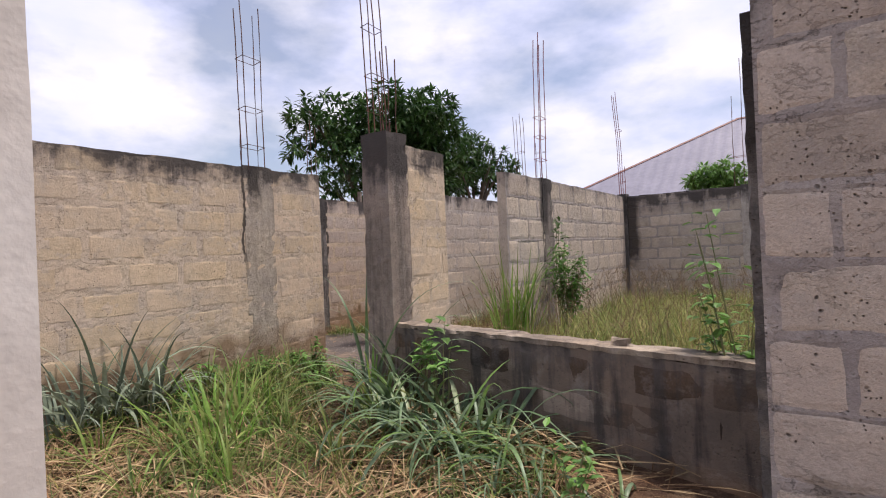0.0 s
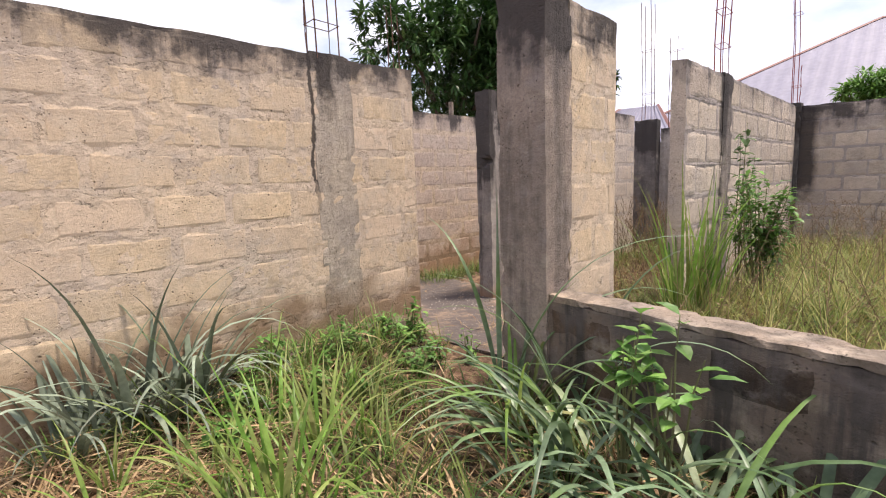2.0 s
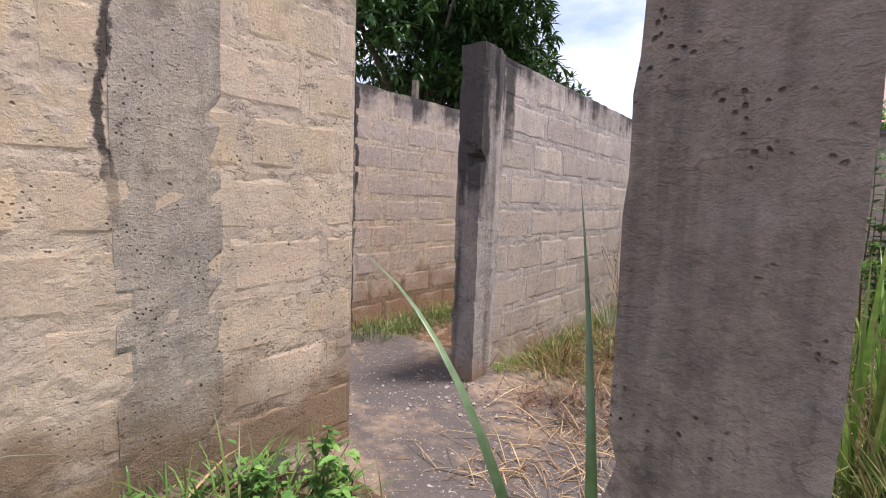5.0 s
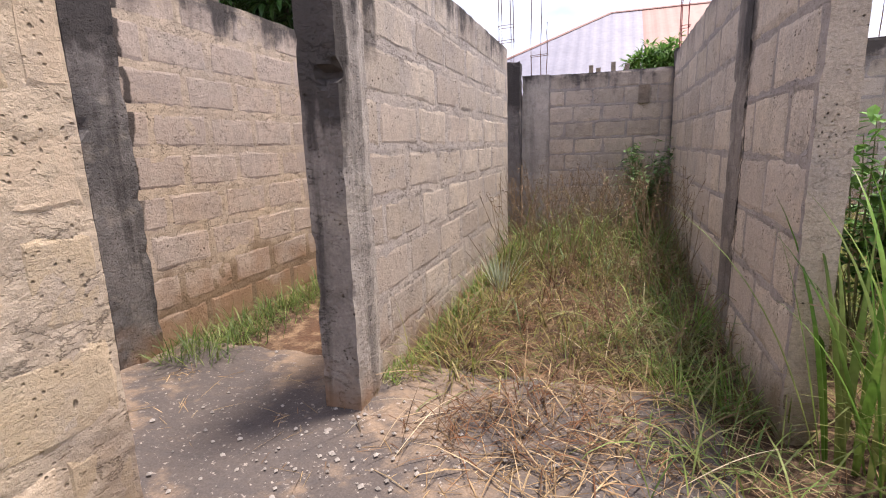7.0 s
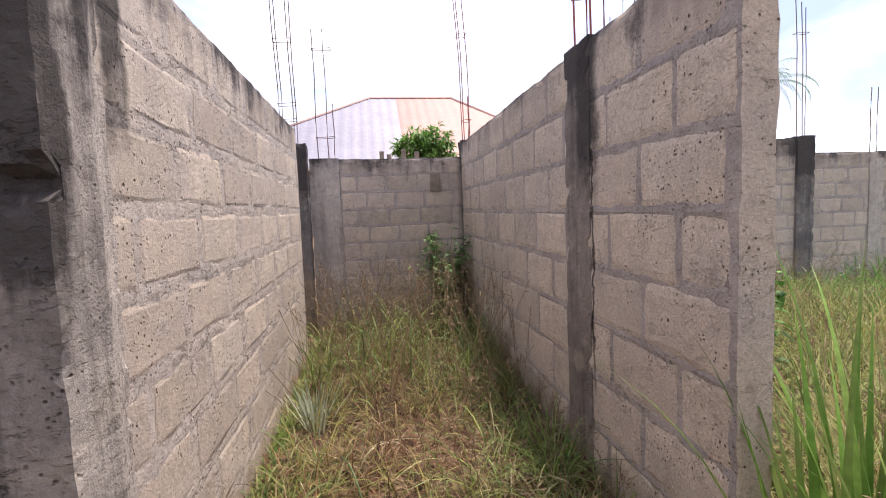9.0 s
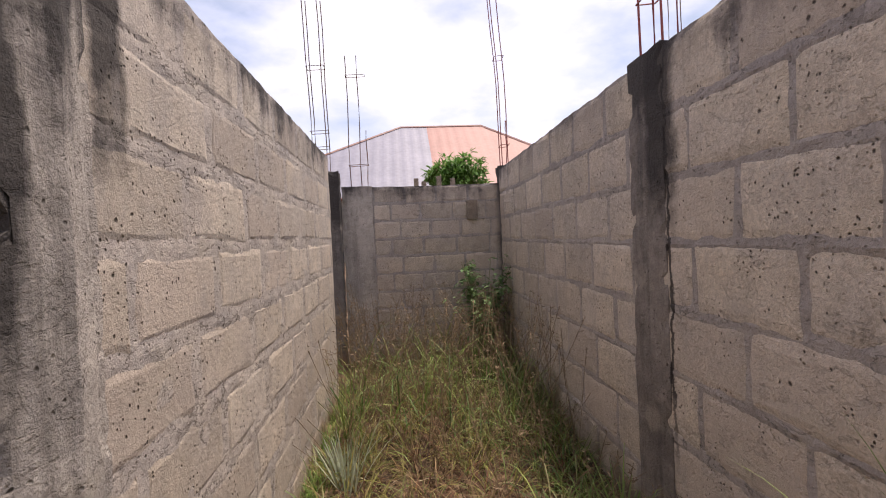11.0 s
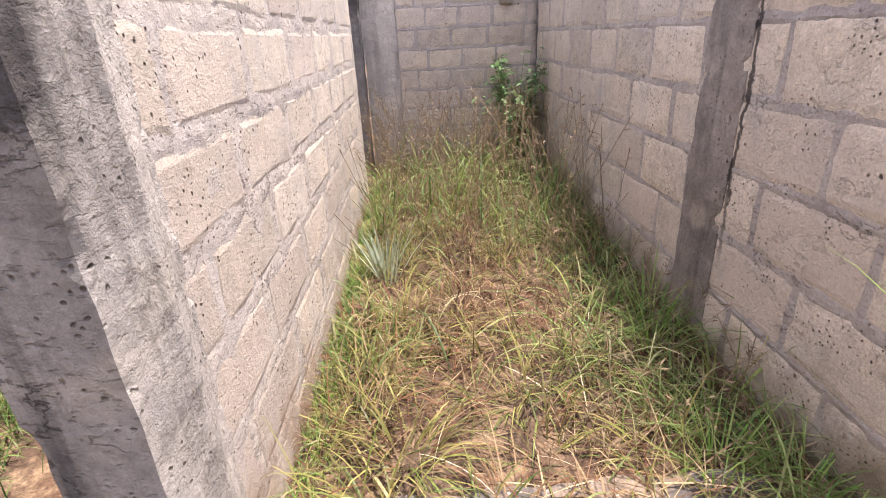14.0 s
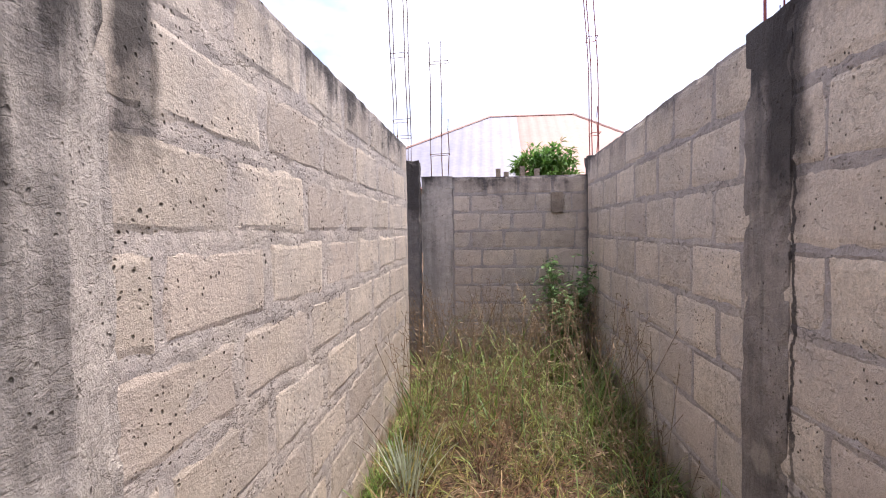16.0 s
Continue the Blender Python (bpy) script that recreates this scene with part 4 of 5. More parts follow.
place_tufts("grass_clump", "tall broad grass blades bowing over the low wall", [tuft_mesh("grass_clump", 97, 7, (1.1, 1.55), (0.036, 0.056), (0.9, 1.6), 0.05, m_blade, segs=13, rise=(84, 90))],
            [(-2.98, 2.3, 0.9)], "", 17)
rg = random.Random(12)
# arching clumps along the dwarf wall and before the pier
place_tufts("grass_clump", "arching grey-green broad-bladed grass clump", arch,
            [(-3.0, 2.1, 1.15), (-2.75, 2.02, 1.2), (-2.55, 1.95, 1.1), (-2.35, 1.96, 1.2), (-2.05, 1.9, 1.1), (-1.8, 1.84, 1.05), (-1.55, 1.78, 0.9), (-2.15, 1.7, 1.0), (-2.75, 1.62, 0.95), (-2.2, 1.55, 0.9), (-1.75, 1.62, 0.85), (-1.3, 1.52, 0.7), (-0.8, 1.42, 0.6),
             (-3.02, 2.06, 0.85), (-1.95, 1.45, 0.7), (-1.5, 1.3, 0.55)], "grass clumps by the low wall", 1)
yard = [tuft_mesh("grass_clump", 140 + i, 18, (0.5, 1.05), (0.020, 0.044), (0.6, 2.2), 0.11, m_bright, segs=8) for i in range(4)]
place_tufts("grass_clump", "tall green grass clump among dry litter", yard,
            [(-3.72, 1.02, 0.85), (-4.05, 0.75, 0.8), (-3.35, 0.62, 0.75), (-3.9, 1.45, 0.8), (-4.3, 1.2, 0.75), (-3.5, 0.95, 0.6), (-3.25, 2.16, 1.0), (-4.35, 1.75, 0.65), (-3.45, 0.2, 0.6), (-4.2, 0.25, 0.6)],
            "grass clumps of the yard", 2)
place_tufts("grass_clump", "fine green grass clump in the yard", fine,
            [(rg.uniform(-4.9, -2.6), rg.uniform(0.1, 2.3), rg.uniform(0.6, 1.0)) for i in range(56)], "fine grass clumps of the yard", 3)
place_tufts("dry_plant", "dark withered long-leaved plant against the wall", dark,
            [(-4.98, 0.45, 1.0), (-4.92, 0.72, 0.95), (-5.0, 0.98, 1.0), (-4.95, 0.25, 0.9), (-5.02, 0.62, 1.1), (-4.8, 0.85, 0.7)], "withered plants by the entrance wall", 4, "plant")
place_tufts("grass_clump", "tall bright green grass clump by the broken wall end", upright,
            [(-3.1, 4.50, 1.05), (-3.02, 4.44, 1.1), (-2.95, 4.50, 1.05), (-3.02, 4.26, 0.85), (-2.86, 4.62, 1.0)], "tall grass by the broken wall", 5)
tuft_field("room_tufts", "tall yellow-green grass clumps in the open room", yellow,
            [(rg.uniform(-2.9, 1.6), rg.uniform(2.9, 9.6), rg.uniform(0.8, 1.15)) for i in range(90)], 6)
place_tufts("grass_clump", "grass clump along the passage walls", fine,
            [(-3.3 - abs(rg.gauss(0, 0.14)), rg.uniform(5.0, 9.6), rg.uniform(0.5, 0.85)) for i in range(26)] + [(-5.08 + abs(rg.gauss(0, 0.1)), rg.uniform(5.4, 9.5), rg.uniform(0.4, 0.7)) for i in range(14)],
            "grass clumps of the passage", 7)
short = [tuft_mesh("grass_clump", 110 + i, 30, (0.16, 0.42), (0.005, 0.011), (0.6, 2.6), 0.10, m_grass, segs=5, across=1, rise=(30, 88)) for i in range(4)]
brown = [tuft_mesh("grass_clump", 120 + i, 30, (0.16, 0.40), (0.004, 0.010), (0.6, 2.6), 0.12, m_dry, segs=5, across=1, rise=(15, 80)) for i in range(4)]
tuft_field("passage_tufts", "small yellowing grass tufts on the passage floor", short, [(rg.uniform(-5.1, -3.3), rg.uniform(4.9, 9.8), rg.uniform(0.7, 1.2)) for i in range(120)], 13)
tuft_field("dry_tufts", "small dry orange-brown tufts on the passage floor", brown, [(rg.gauss(-4.4, 0.4), rg.uniform(4.6, 9.0), rg.uniform(0.7, 1.2)) for i in range(90)], 14)
place_tufts("grass_clump", "low green grass by the small room wall", fine,
            [(-6.62 + rg.uniform(-0.08, 0.2), rg.uniform(4.7, 8.0), rg.uniform(0.35, 0.6)) for i in range(26)], "grass by the small room wall", 8)
place_tufts("grass_clump", "lush bright green grass clump at the passage wall foot", [tuft_mesh("grass_clump", 130 + i, 46, (0.25, 0.55), (0.007, 0.015), (0.5, 1.6), 0.13, m_bright, segs=6, across=1) for i in range(2)],
            [(-3.38, 6.1, 1.0), (-3.5, 5.85, 0.9), (-3.62, 5.0, 0.8), (-3.4, 4.9, 0.8), (-3.7, 5.3, 0.6)], "bright grass of the passage", 15)
tuft_field("far_tufts", "low bright green grass beyond the wall end", fine,
            [(rg.uniform(-11, -5.6), rg.uniform(-3.5, 0.2), rg.uniform(0.5, 0.9)) for i in range(60)], 9)
place_tufts("agave_tuft", "pale grey-green spiky tuft in the passage", [tuft_mesh("agave_tuft", 90, 16, (0.35, 0.6), (0.016, 0.028), (0.05, 0.5), 0.05, leafy("pale_spike", [(0.30, 0.34, 0.24), (0.42, 0.44, 0.32)], 0.5, 0.2), segs=4)],
            [(-4.92, 6.75, 1.0), (-4.95, 6.9, 0.8)], "", 10, "plant")


def lawn(name, label, n, area, height, width, bend, mat, seed, density=None, segs=3, across=1, rise=(35, 88), flow=False, widen=0.0):
    """Many single blades in one mesh; area is a box in plan, density thins them out."""
    rg = random.Random(seed)
    verts, faces = [], []
    made = 0
    while made < n:
        x, y = rg.uniform(area[0], area[1]), rg.uniform(area[2], area[3])
        made += 1
        if density and rg.random() > density(x, y):
            continue
        broad = 1.0 + widen * max(0.0, y - 5.5)
        if rg.random() > 1.0 / broad:
            continue
        h = rg.uniform(*height) * (0.7 + 0.6 * max(0.0, noise.noise(Vector((x * 1.3, y * 1.3, seed))) + 0.5))
        way = rg.uniform(0, 6.283)
        if flow:
            way = 9.0 * noise.noise(Vector((x * 1.1, y * 1.1, seed + 0.5))) + rg.gauss(0, 0.35) + (math.pi if rg.random() < 0.4 else 0)
        ribbon(verts, faces, (x, y, surface_z(x, y) + (rg.uniform(0, 0.10) if flow else -0.01)), way, h, rg.uniform(*width) * broad, rg.uniform(*bend), segs, across, rg.uniform(-0.5, 0.5), rise=rg.uniform(*rise))
    ob = mesh_ob(name, verts, faces, mat)
    return tagged(ob, label=label, category="grass", kind="stuff")


def patchy(scale, lo, hi, seed):
    return lambda x, y: smooth(lo, hi, noise.noise(Vector((x * scale, y * scale, seed))) + 0.5)


def clumped(x, y, seed):
    return smooth(-0.12, 0.2, noise.noise(Vector((x * 3.4, y * 3.4, seed))))


def left_strip(x, y):
    return max(smooth(-4.6, -5.0, x), 0.75 * smooth(6.4, 7.4, y), 0.36 * smooth(0.0, 0.35, noise.noise(Vector((x * 1.4, y * 1.1, 6.0))))) * smooth(4.4, 5.2, y)


def right_strip(x, y):
    edge = -3.98 + 0.4 * noise.noise(Vector((y * 1.1, 2.0, 7.0))) - 0.25 * smooth(6.5, 8.5, y)
    return smooth(edge, edge + 0.35, x)


def centre(x, y):
    return (1 - 0.35 * right_strip(x, y)) * smooth(0.0, 0.35, noise.noise(Vector((x * 1.3, y * 1.3, 3.0))) + 0.35) * (1 - 0.6 * smooth(7.0, 8.0, y))


lawn("passage_grass", "yellow-green grass on the passage floor", 8000, (-5.18, -3.22, 4.5, 9.95), (0.16, 0.46), (0.004, 0.010), (0.7, 2.9), m_grass, 21, lambda x, y: left_strip(x, y) * (0.3 + 0.7 * clumped(x, y, 1.0)), segs=5, rise=(25, 89), widen=0.3)
lawn("passage_grass_green", "lush green grass along the passage wall", 5600, (-4.4, -3.22, 4.1, 9.9), (0.22, 0.60), (0.005, 0.011), (0.8, 2.9), m_green, 22, lambda x, y: right_strip(x, y) * (0.3 + 0.7 * clumped(x, y, 2.0)), segs=6, rise=(28, 89), widen=0.3)
lawn("passage_dry_grass", "orange-brown dry matted grass on the passage floor", 10500, (-5.15, -3.25, 4.2, 9.4), (0.12, 0.36), (0.004, 0.010), (0.6, 2.4), m_dry, 23, centre, segs=4, rise=(5, 70), widen=0.3)
lawn("passage_litter", "flat straw litter at the passage mouth", 7500, (-5.0, -3.0, 3.3, 6.6), (0.12, 0.42), (0.004, 0.010), (0.5, 1.9), m_straw, 24, lambda x, y: 0.55 * smooth(-5.0, -4.3, x - 0.35 * (y - 3.4)), rise=(3, 40))
lawn("far_passage_grass", "tall seeding grass before the boundary wall", 2300, (-5.15, -3.22, 6.8, 9.95), (0.5, 1.1), (0.010, 0.021), (0.5, 2.2), m_green, 36, lambda x, y: smooth(6.8, 8.4, y) * (0.4 + 0.6 * smooth(-4.7, -4.0, x)) * clumped(x, y, 3.0), segs=6, rise=(55, 89))
lawn("passage_flags", "longer drooping grass blades over the dry mat", 1300, (-5.15, -3.24, 4.7, 9.6), (0.30, 0.58), (0.008, 0.016), (1.4, 3.0), m_flag, 37, lambda x, y: clumped(x, y, 8.0) * (0.25 + 0.75 * max(left_strip(x, y), right_strip(x, y))), segs=7, across=2, rise=(40, 88))
lawn("passage_stalks", "pale dry stalks fallen across the passage", 170, (-5.05, -3.0, 3.6, 8.0), (0.25, 0.55), (0.004, 0.008), (0.4, 2.2), m_pale, 38, None, segs=6, rise=(4, 45))
lawn("mossy_edge", "yellow-green moss along the pitted wall foot", 2600, (-5.2, -5.04, 4.7, 9.0), (0.05, 0.16), (0.004, 0.009), (0.4, 1.4), m_bright, 35, lambda x, y: smooth(-5.02, -5.16, x))
lawn("slab_litter", "broken straw and dirt scattered over the slab", 6500, (-6.5, -3.6, 2.98, 4.98), (0.05, 0.24), (0.003, 0.008), (0.1, 0.8), m_straw, 39, lambda x, y: clumped(x * 0.6, y * 0.6, 4.0) * (0.35 + 0.65 * smooth(-4.9, -4.2, x) + 0.4 * smooth(-5.5, -5.9, x)), segs=2, rise=(0, 8))
lawn("room_grass", "tall yellow-green grass filling the open room", 15000, (-3.03, 2.0, 2.55, 9.95), (0.25, 0.66), (0.006, 0.017), (0.5, 2.2), m_meadow, 25)
lawn("room_green_grass", "green grass in the open room", 10000, (-3.03, 5.0, 3.2, 9.9), (0.25, 0.6), (0.007, 0.016), (0.5, 1.5), m_green, 26, patchy(0.7, 0.25, 0.6, 5))
lawn("yard_litter", "thick mat of cut straw-coloured stalks", 19000, (-5.1, 0.4, -1.6, 2.3), (0.2, 0.6), (0.006, 0.018), (0.2, 0.9), m_straw, 27, lambda x, y: (0.25 + 0.75 * smooth(0.1, 0.45, noise.noise(Vector((x * 0.9, y * 0.9, 7.0))) + 0.5)) * (1 - 0.75 * smooth(0.9, 1.5, y) * smooth(-2.6, -3.4, x)) * (1 - 0.5 * smooth(0.2, 0.9, y)), rise=(0, 22), flow=True)
lawn("yard_grass", "short green grass in the yard", 7500, (-5.15, -1.2, -0.3, 2.6), (0.10, 0.38), (0.005, 0.013), (0.7, 1.9), m_green, 28, lambda x, y: smooth(0.3, 0.65, noise.noise(Vector((x * 0.9, y * 0.9, 9.0))) + 0.5) * (0.25 + 0.75 * smooth(0.1, 0.8, y)) * (1 - 0.7 * smooth(1.6, 2.3, y) * smooth(-3.5, -3.9, x)), segs=4)
lawn("yard_grass_mixed", "yellowing grass in the yard", 5000, (-5.15, -1.0, -0.9, 2.9), (0.08, 0.32), (0.006, 0.014), (0.7, 1.9), m_grass, 29, patchy(1.2, 0.35, 0.65, 2))
lawn("wild_grass", "low bright green growth towards the bungalow", 15000, (-13, -5.3, -4.5, 1.2), (0.1, 0.34), (0.012, 0.034), (0.6, 1.9), m_weed, 30, patchy(0.5, 0.2, 0.45, 4))
lawn("east_grass", "bright green growth far right of the passage wall", 9000, (1.0, 8.0, 3.5, 9.9), (0.3, 0.8), (0.010, 0.024), (0.5, 1.5), m_weed, 31)
lawn("moss_verge", "mossy grass at the small room wall foot", 3500, (-6.76, -6.2, 4.6, 8.5), (0.08, 0.28), (0.004, 0.010), (0.5, 1.5), m_green, 32, lambda x, y: smooth(-6.15, -6.7, x))
lawn("wall_foot_growth", "low weeds along the entrance wall foot", 2600, (-5.15, -4.5, 0.0, 3.0), (0.08, 0.3), (0.008, 0.02), (0.5, 1.5), m_weed, 33, lambda x, y: smooth(-4.6, -5.1, x) * 0.8)


def seed_heads(n, area, height, seed):
    """Thin stalks with feathery heads."""
    rg = random.Random(seed)
    verts, faces = [], []
    for i in range(n):
        x, y = rg.uniform(area[0], area[1]), rg.uniform(area[2], area[3])
        h = rg.uniform(*height)
        p = Vector((x, y, ground_z(x, y)))
        lean = Vector((rg.gauss(0, 0.42), rg.gauss(0, 0.42), 1))
        tip = p + lean * h
        s = Vector((0.0018, 0, 0))
        b = len(verts)
        verts += [p - s, p + s, tip + s, tip - s]
        faces.append((b, b + 1, b + 2, b + 3))
        for j in range(9):
            q = p + lean * h * rg.uniform(0.72, 1.0)
            d = Vector((rg.gauss(0, 1), rg.gauss(0, 1), rg.uniform(0, 0.8))).normalized() * rg.uniform(0.02, 0.06)
            w = Vector((rg.gauss(0, 1), rg.gauss(0, 1), rg.gauss(0, 1))).normalized() * 0.0035
            b = len(verts)
            w = w * 1.7
            verts += [q - w, q + d * 0.6 + w, q + d]
            faces.append((b, b + 1, b + 2))
    tagged(mesh_ob("seed_grass", verts, faces, m_seed), label="feathery tan seed heads of tall grass", category="grass", kind="stuff")


seed_heads(420, (-5.1, -3.25, 6.9, 9.9), (0.6, 1.1), 41)
seed_heads(130, (-4.3, -3.25, 5.0, 7.4), (0.22, 0.45), 42)
seed_heads(700, (-3.0, 1.5, 3.0, 9.8), (0.5, 0.95), 43)


def leaf(verts, faces, p, d, up, length, width):
    """A folded leaf of four triangles."""
    side = d.cross(up)
    if side.length < 1e-4:
        side = Vector((1, 0, 0))
    side.normalize()
    nrm = side.cross(d).normalized()
    b = len(verts)
    s1, s2, n1 = side * width * 0.5, side * width * 0.36, nrm * width * 0.14
    verts += [p, p + d * length * 0.3 + s1 + n1, p + d * length * 0.3, p + d * length * 0.3 - s1 + n1,
              p + d * length * 0.68 + s2 + n1 - nrm * length * 0.05, p + d * length * 0.68 - nrm * length * 0.05, p + d * length * 0.68 - s2 + n1 - nrm * length * 0.05, p + d * length - nrm * length * 0.15]
    faces += [(b, b + 1, b + 2), (b, b + 2, b + 3), (b + 1, b + 4, b + 5, b + 2), (b + 2, b + 5, b + 6, b + 3), (b + 4, b + 7, b + 5), (b + 5, b + 7, b + 6)]


def bush(name, label, x, y, height, spread, n_stems, n_leaves, size, mat, seed, z=None, category="shrub", low=0.0):
    """Weed or shrub: thin stems from one foot, leaves along them."""
    rg = random.Random(seed)
    z0 = ground_z(x, y) if z is None else z
    r = root(name, x, y, z0, label=label, category=category)
    bm = bmesh.new()
    verts, faces = [], []
    for i in range(n_stems):
        a = rg.uniform(0, 6.283)
        hh = height * rg.uniform(0.55, 1.0)
        tip = Vector((math.cos(a) * spread * rg.uniform(0.2, 1), math.sin(a) * spread * rg.uniform(0.2, 1), hh))
        pts = [Vector((0, 0, -0.02)), tip * 0.35 + Vector((rg.gauss(0, 0.02), rg.gauss(0, 0.02), 0.1 * hh)), tip * 0.7 + Vector((0, 0, 0.08 * hh)), tip]
        tube(bm, pts, [0.008, 0.006, 0.004, 0.002], 5)
        for j in range(n_leaves // n_stems):
            s = rg.uniform(low, 1.0)
            p = pts[1].lerp(pts[3], s) + Vector((rg.gauss(0, 0.25 * spread * 0.4), rg.gauss(0, 0.25 * spread * 0.4), rg.gauss(0, 0.04)))
            d = Vector((rg.gauss(0, 1), rg.gauss(0, 1), rg.uniform(-0.5, 0.5))).normalized()
            leaf(verts, faces, p, d, Vector((0, 0, 1)), size * rg.uniform(0.6, 1.2), size * rg.uniform(0.4, 0.62))
    tagged(part("stem", bm, m_stem, r), kind="stuff")
    lv = mesh_ob("foliage", verts, faces, mat)
    lv.parent = r
    tagged(lv, kind="stuff")
    return r


bush("shrub", "leafy green weed shrub against the passage wall", -2.68, 5.6, 1.3, 0.36, 22, 900, 0.09, m_weed, 1)
bush("shrub", "slender leafy weed with nodding top", -2.92, 5.85, 1.85, 0.14, 5, 150, 0.10, m_weed_dull, 2)
bush("shrub", "dull green shrub in the corner of the boundary wall", -3.55, 9.55, 1.4, 0.5, 22, 620, 0.10, m_weed_dull, 4)
bush("shrub", "bright green broad-leaved shrub by the near wall", -0.28, 2.2, 1.6, 0.3, 11, 190, 0.10, m_weed, 5)
bush("shrub", "bright green broad-leaved shrub by the near wall", 0.35, 4.3, 1.3, 0.5, 12, 300, 0.14, m_weed, 6)
bush("weed", "bright green broad-leaved weed on the low wall", -2.52, 1.98, 0.98, 0.15, 7, 48, 0.11, m_weed, 7, category="plant", low=0.68)
bush("weed", "fresh green broad-leaved weed before the low wall", -2.3, 1.9, 0.88, 0.15, 6, 34, 0.12, m_weed, 8, category="plant", low=0.65)
for i, (wx2, wy, hh) in enumerate([(-4.6, 2.4, 0.35), (-4.8, 2.0, 0.3), (-4.45, 1.6, 0.25), (-4.9, 1.5, 0.3), (-4.2, 2.3, 0.22), (-4.75, 2.7, 0.35), (-1.0, 1.3, 0.5), (-4.3, 0.9, 0.25), (-4.6, 1.1, 0.25)]):
    bush("weed", "small bright green weed in the yard", wx2, wy, hh, 0.16, 5, 46, 0.075, m_weed, 20 + i, category="plant")
for i in range(20):
    bush("weed", "small bright green seedling by the entrance wall foot", rg.uniform(-4.95, -4.1), rg.uniform(0.9, 2.9), rg.uniform(0.1, 0.24), 0.13, 4, 36, 0.06, m_weed, 80 + i, category="plant")
for i in range(7):
    bush("weed", "bright green weed among the grass", rg.uniform(1.2, 6), rg.uniform(4, 9), rg.uniform(0.6, 1.1), 0.4, 8, 200, 0.13, m_weed, 40 + i, category="plant")
for i, (wx2, wy, hh) in enumerate([(-7.0, -1.2, 0.5), (-8.2, -0.6, 0.5), (-6.4, -2.4, 0.35), (-7.6, -2.6, 0.4), (-9.5, -1.5, 0.7)]):
    bush("weed", "bright green low weed towards the bungalow", wx2, wy, hh, 0.4, 8, 180, 0.11, m_weed, 60 + i, category="plant")


def tree(label, x, y, trunk_h, cz, rx, rz, clumps, per, size, mat, seed, gap=0.0, name="tree"):
    """Tapered trunk, forked limbs and a crown of many leaf whorls with an uneven outline."""
    rg = random.Random(seed)
    r = root(name, x, y, 0.1, label=label, category="tree")
    bm = bmesh.new()
    tube(bm, [Vector((0, 0, -0.1)), Vector((0.06, 0.02, trunk_h * 0.5)), Vector((0, 0.05, trunk_h))], [0.22, 0.17, 0.13], 9)
    ends = []
    for i in range(9):
        a = i * 0.72 + rg.uniform(-0.3, 0.3)
        e = Vector((math.cos(a) * rx * rg.uniform(0.5, 0.85), math.sin(a) * rx * rg.uniform(0.5, 0.85), cz + rg.uniform(-0.4, 0.6) * rz))
        m1 = Vector((0, 0.05, trunk_h - 0.1)).lerp(e, 0.5) + Vector((0, 0, 0.15 * rz))
        tube(bm, [Vector((0, 0.05, trunk_h - 0.1)), m1, e], [0.09, 0.055, 0.02], 6)
        ends.append(e)
    part("trunk", bm, m_bark, r)
    verts, faces = [], []
    lobes = [(Vector((math.cos(a) * rx * 0.55, math.sin(a) * rx * 0.55, cz + rg.uniform(-0.5, 0.55) * rz)), rg.uniform(0.42, 0.62)) for a in (rg.uniform(0, 6.283) for i in range(11))]
    lobes.append((Vector((0, 0, cz + rz * 0.35)), 0.65))
    for i in range(clumps):
        c0, f0 = rg.choice(lobes)
        d = Vector((rg.gauss(0, 1), rg.gauss(0, 1), rg.gauss(0, 1))).normalized()
        rad = f0 * (rg.random() ** 0.35)
        p = c0 + Vector((d.x * rx * rad, d.y * rx * rad, d.z * rz * rad))
        for j in range(per):
            dd = (d * 0.6 + Vector((rg.gauss(0, 1), rg.gauss(0, 1), rg.gauss(-0.25, 0.8)))).normalized()
            leaf(verts, faces, p + dd * 0.03, dd, Vector((0, 0, 1)), size * rg.uniform(0.7, 1.25), size * rg.uniform(0.26, 0.36))
    cr = mesh_ob("crown", verts, faces, mat)
    cr.parent = r
    tagged(cr, kind="stuff")
    return r


tree("large dark green mango tree behind the wall", -10.3, 9.6, 2.2, 4.3, 2.9, 2.0, 1500, 12, 0.25, m_mango, 5)
tree("dark green tree far behind the wall", -12.6, 19.2, 3.0, 5.6, 2.0, 1.7, 420, 12, 0.32, m_mango, 6)
tree("leafy tree in front of the metal-roofed house", -2.4, 21.0, 2.2, 3.75, 1.15, 0.85, 260, 9, 0.26, m_weed, 7)


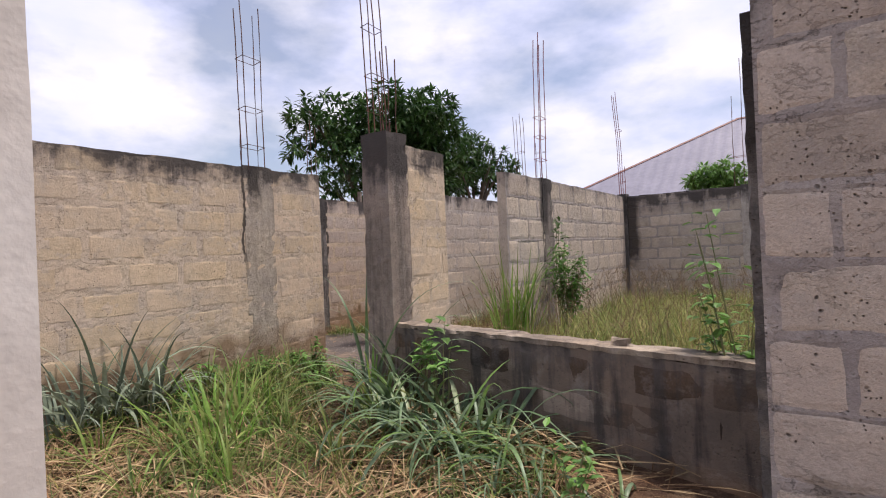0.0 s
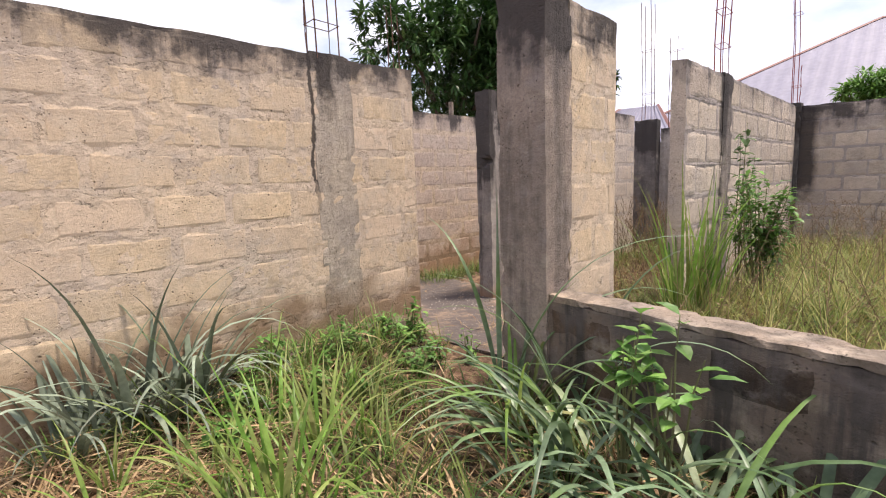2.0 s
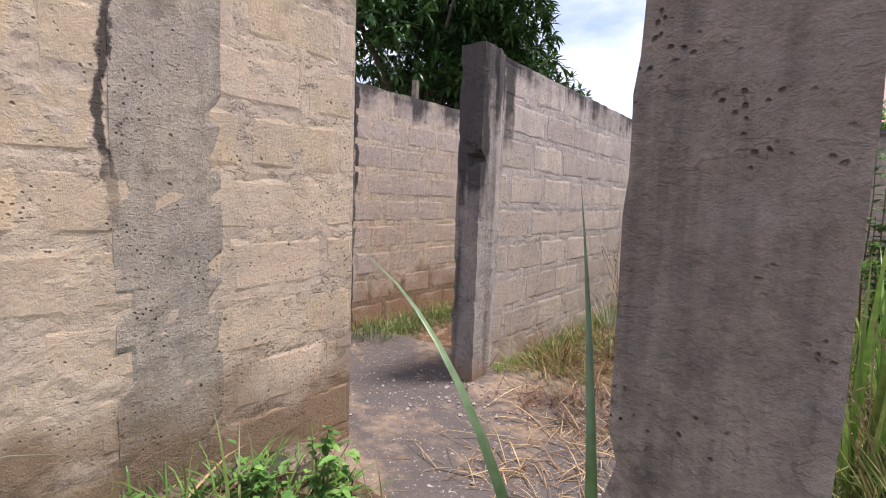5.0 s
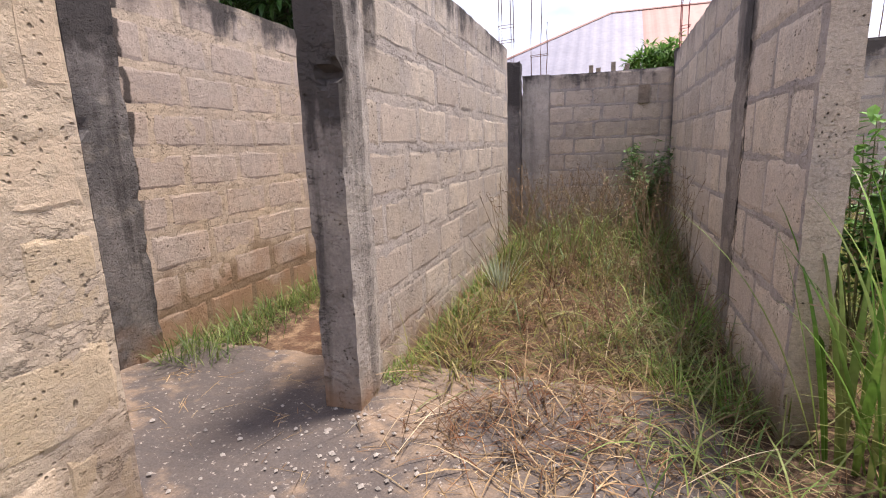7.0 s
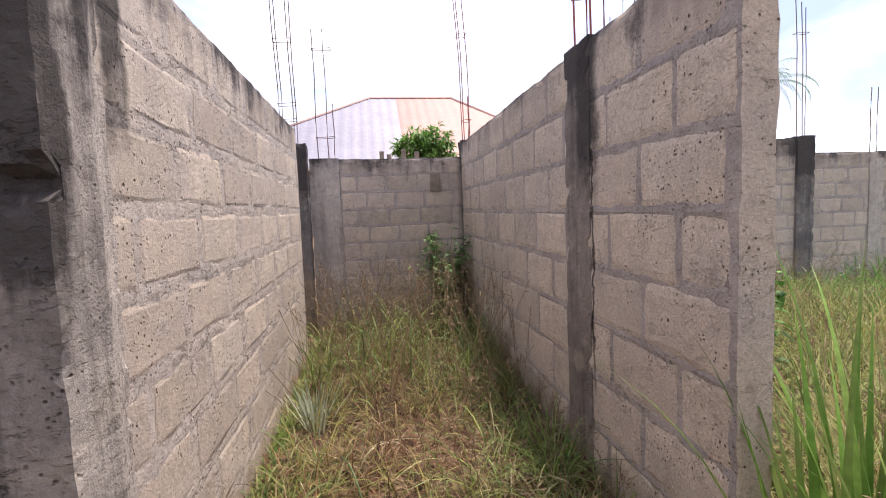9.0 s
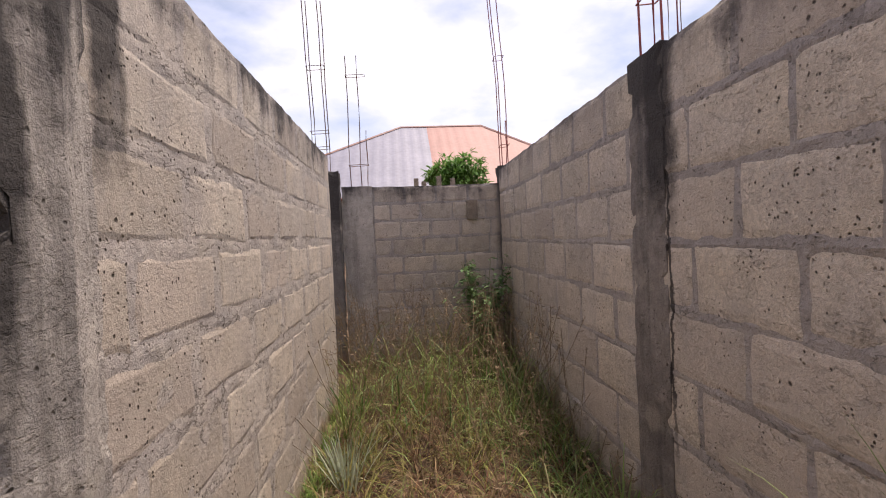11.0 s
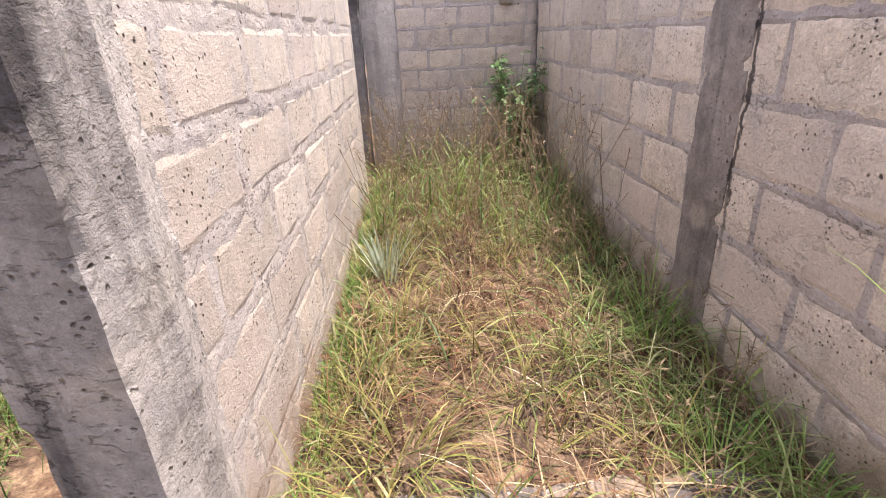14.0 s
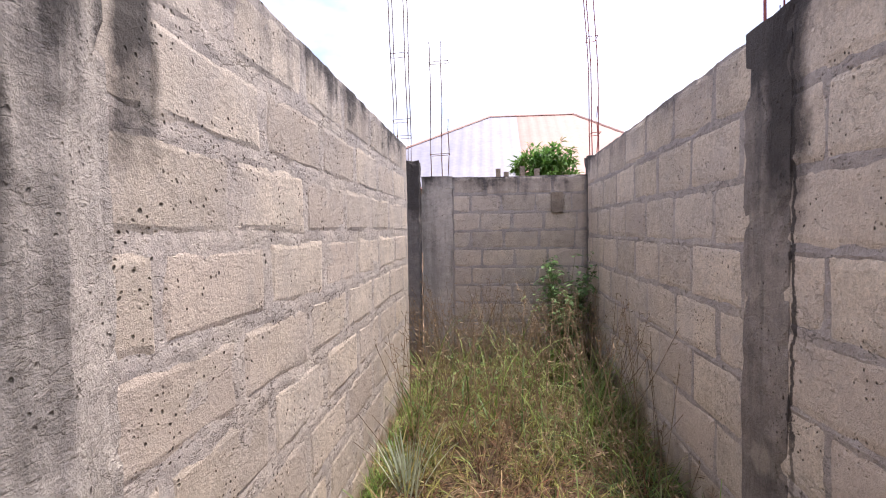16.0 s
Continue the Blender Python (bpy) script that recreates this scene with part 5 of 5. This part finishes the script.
def palm(x, y, h):
    """Oil palm with drooping feathered fronds."""
    rg = random.Random(3)
    r = root("palm_tree", x, y, 0.1, label="distant oil palm with drooping grey-green fronds", category="tree")
    bm = bmesh.new()
    tube(bm, [Vector((0, 0, 0)), Vector((0.1, 0, h * 0.5)), Vector((0, 0, h))], [0.25, 0.2, 0.18], 8)
    part("trunk", bm, m_bark, r)
    for i in range(14):
        a = i * 0.45 * 2.4
        verts, faces = [], []
        p, el = Vector((0, 0, h)), rg.uniform(0.2, 1.2)
        d = Vector((math.cos(a), math.sin(a), 0))
        for s in range(26):
            q = p + d * math.cos(el) * 0.12 + Vector((0, 0, math.sin(el) * 0.12))
            for sg in (-1, 1):
                sd = Vector((-d.y, d.x, 0)) * sg
                leaf(verts, faces, p, (sd + d * 0.6 + Vector((0, 0, -0.45))).normalized(), Vector((0, 0, 1)), 0.6 * math.sin(0.25 + s / 9.5), 0.05)
            p, el = q, el - 0.075
        fr = mesh_ob("frond", verts, faces, m_weed_dull)
        fr.parent = r


palm(22.0, 33.0, 9.2)

# ---- small things ----
rg = random.Random(77)


def pebbles():
    verts, faces = [], []
    for i in range(330):
        x, y = rg.uniform(-6.4, -3.5), rg.uniform(3.0, 4.95)
        if i % 3:
            x, y = rg.gauss(-5.1, 0.42), min(4.4, rg.gauss(4.1, 0.28))
        s = 0.004 + 0.016 * rg.random() ** 2
        b = len(verts)
        o = [Vector((rg.uniform(0.6, 1), 0, 0)), Vector((0, rg.uniform(0.6, 1), 0)), Vector((-rg.uniform(0.6, 1), 0, 0)), Vector((0, -rg.uniform(0.6, 1), 0)), Vector((0, 0, 0.6)), Vector((0, 0, -0.4))]
        verts += [Vector((x, y, 0.222)) + q * s for q in o]
        faces += [(b, b + 1, b + 4), (b + 1, b + 2, b + 4), (b + 2, b + 3, b + 4), (b + 3, b, b + 4), (b + 1, b, b + 5), (b + 2, b + 1, b + 5), (b + 3, b + 2, b + 5), (b, b + 3, b + 5)]
    tagged(mesh_ob("pebbles", verts, faces, m_stone), label="pale pebbles strewn over the damp slab", category="stones", kind="stuff")


pebbles()

# small upright stubs and an outlet box on the boundary wall
for px, hz in ((-4.28, 0.17), (-4.18, 0.1), (-3.98, 0.2), (-3.8, 0.15)):
    ob = rough("pipe_stub", (px - 0.03, px + 0.03, 10.05, 10.11, 2.445, 2.455 + 0.6 * hz), m_coping, seg=0.05, amp=0.004)
    tagged(ob, label="short pale concrete stub on the boundary wall", category="stub", group="stubs on the boundary wall")
for py in (5.75, 8.1):
    ob = rough("pipe_stub", (-6.95, -6.89, py - 0.025, py + 0.025, 2.61, 2.83), m_coping, seg=0.05, amp=0.004)
    tagged(ob, label="short pale stub on the small room wall", category="stub", group="stubs on the room wall")
ob = rough("outlet_box", (-3.64, -3.50, 9.965, 10.02, 2.0, 2.24), m_coping, seg=0.04, amp=0.003)
tagged(ob, label="small pale cement box set in the boundary wall", category="box")

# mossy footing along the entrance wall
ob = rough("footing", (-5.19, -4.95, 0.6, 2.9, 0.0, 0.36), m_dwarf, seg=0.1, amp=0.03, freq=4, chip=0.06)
tagged(ob, label="low mossy concrete footing along the wall", category="footing", kind="structure")
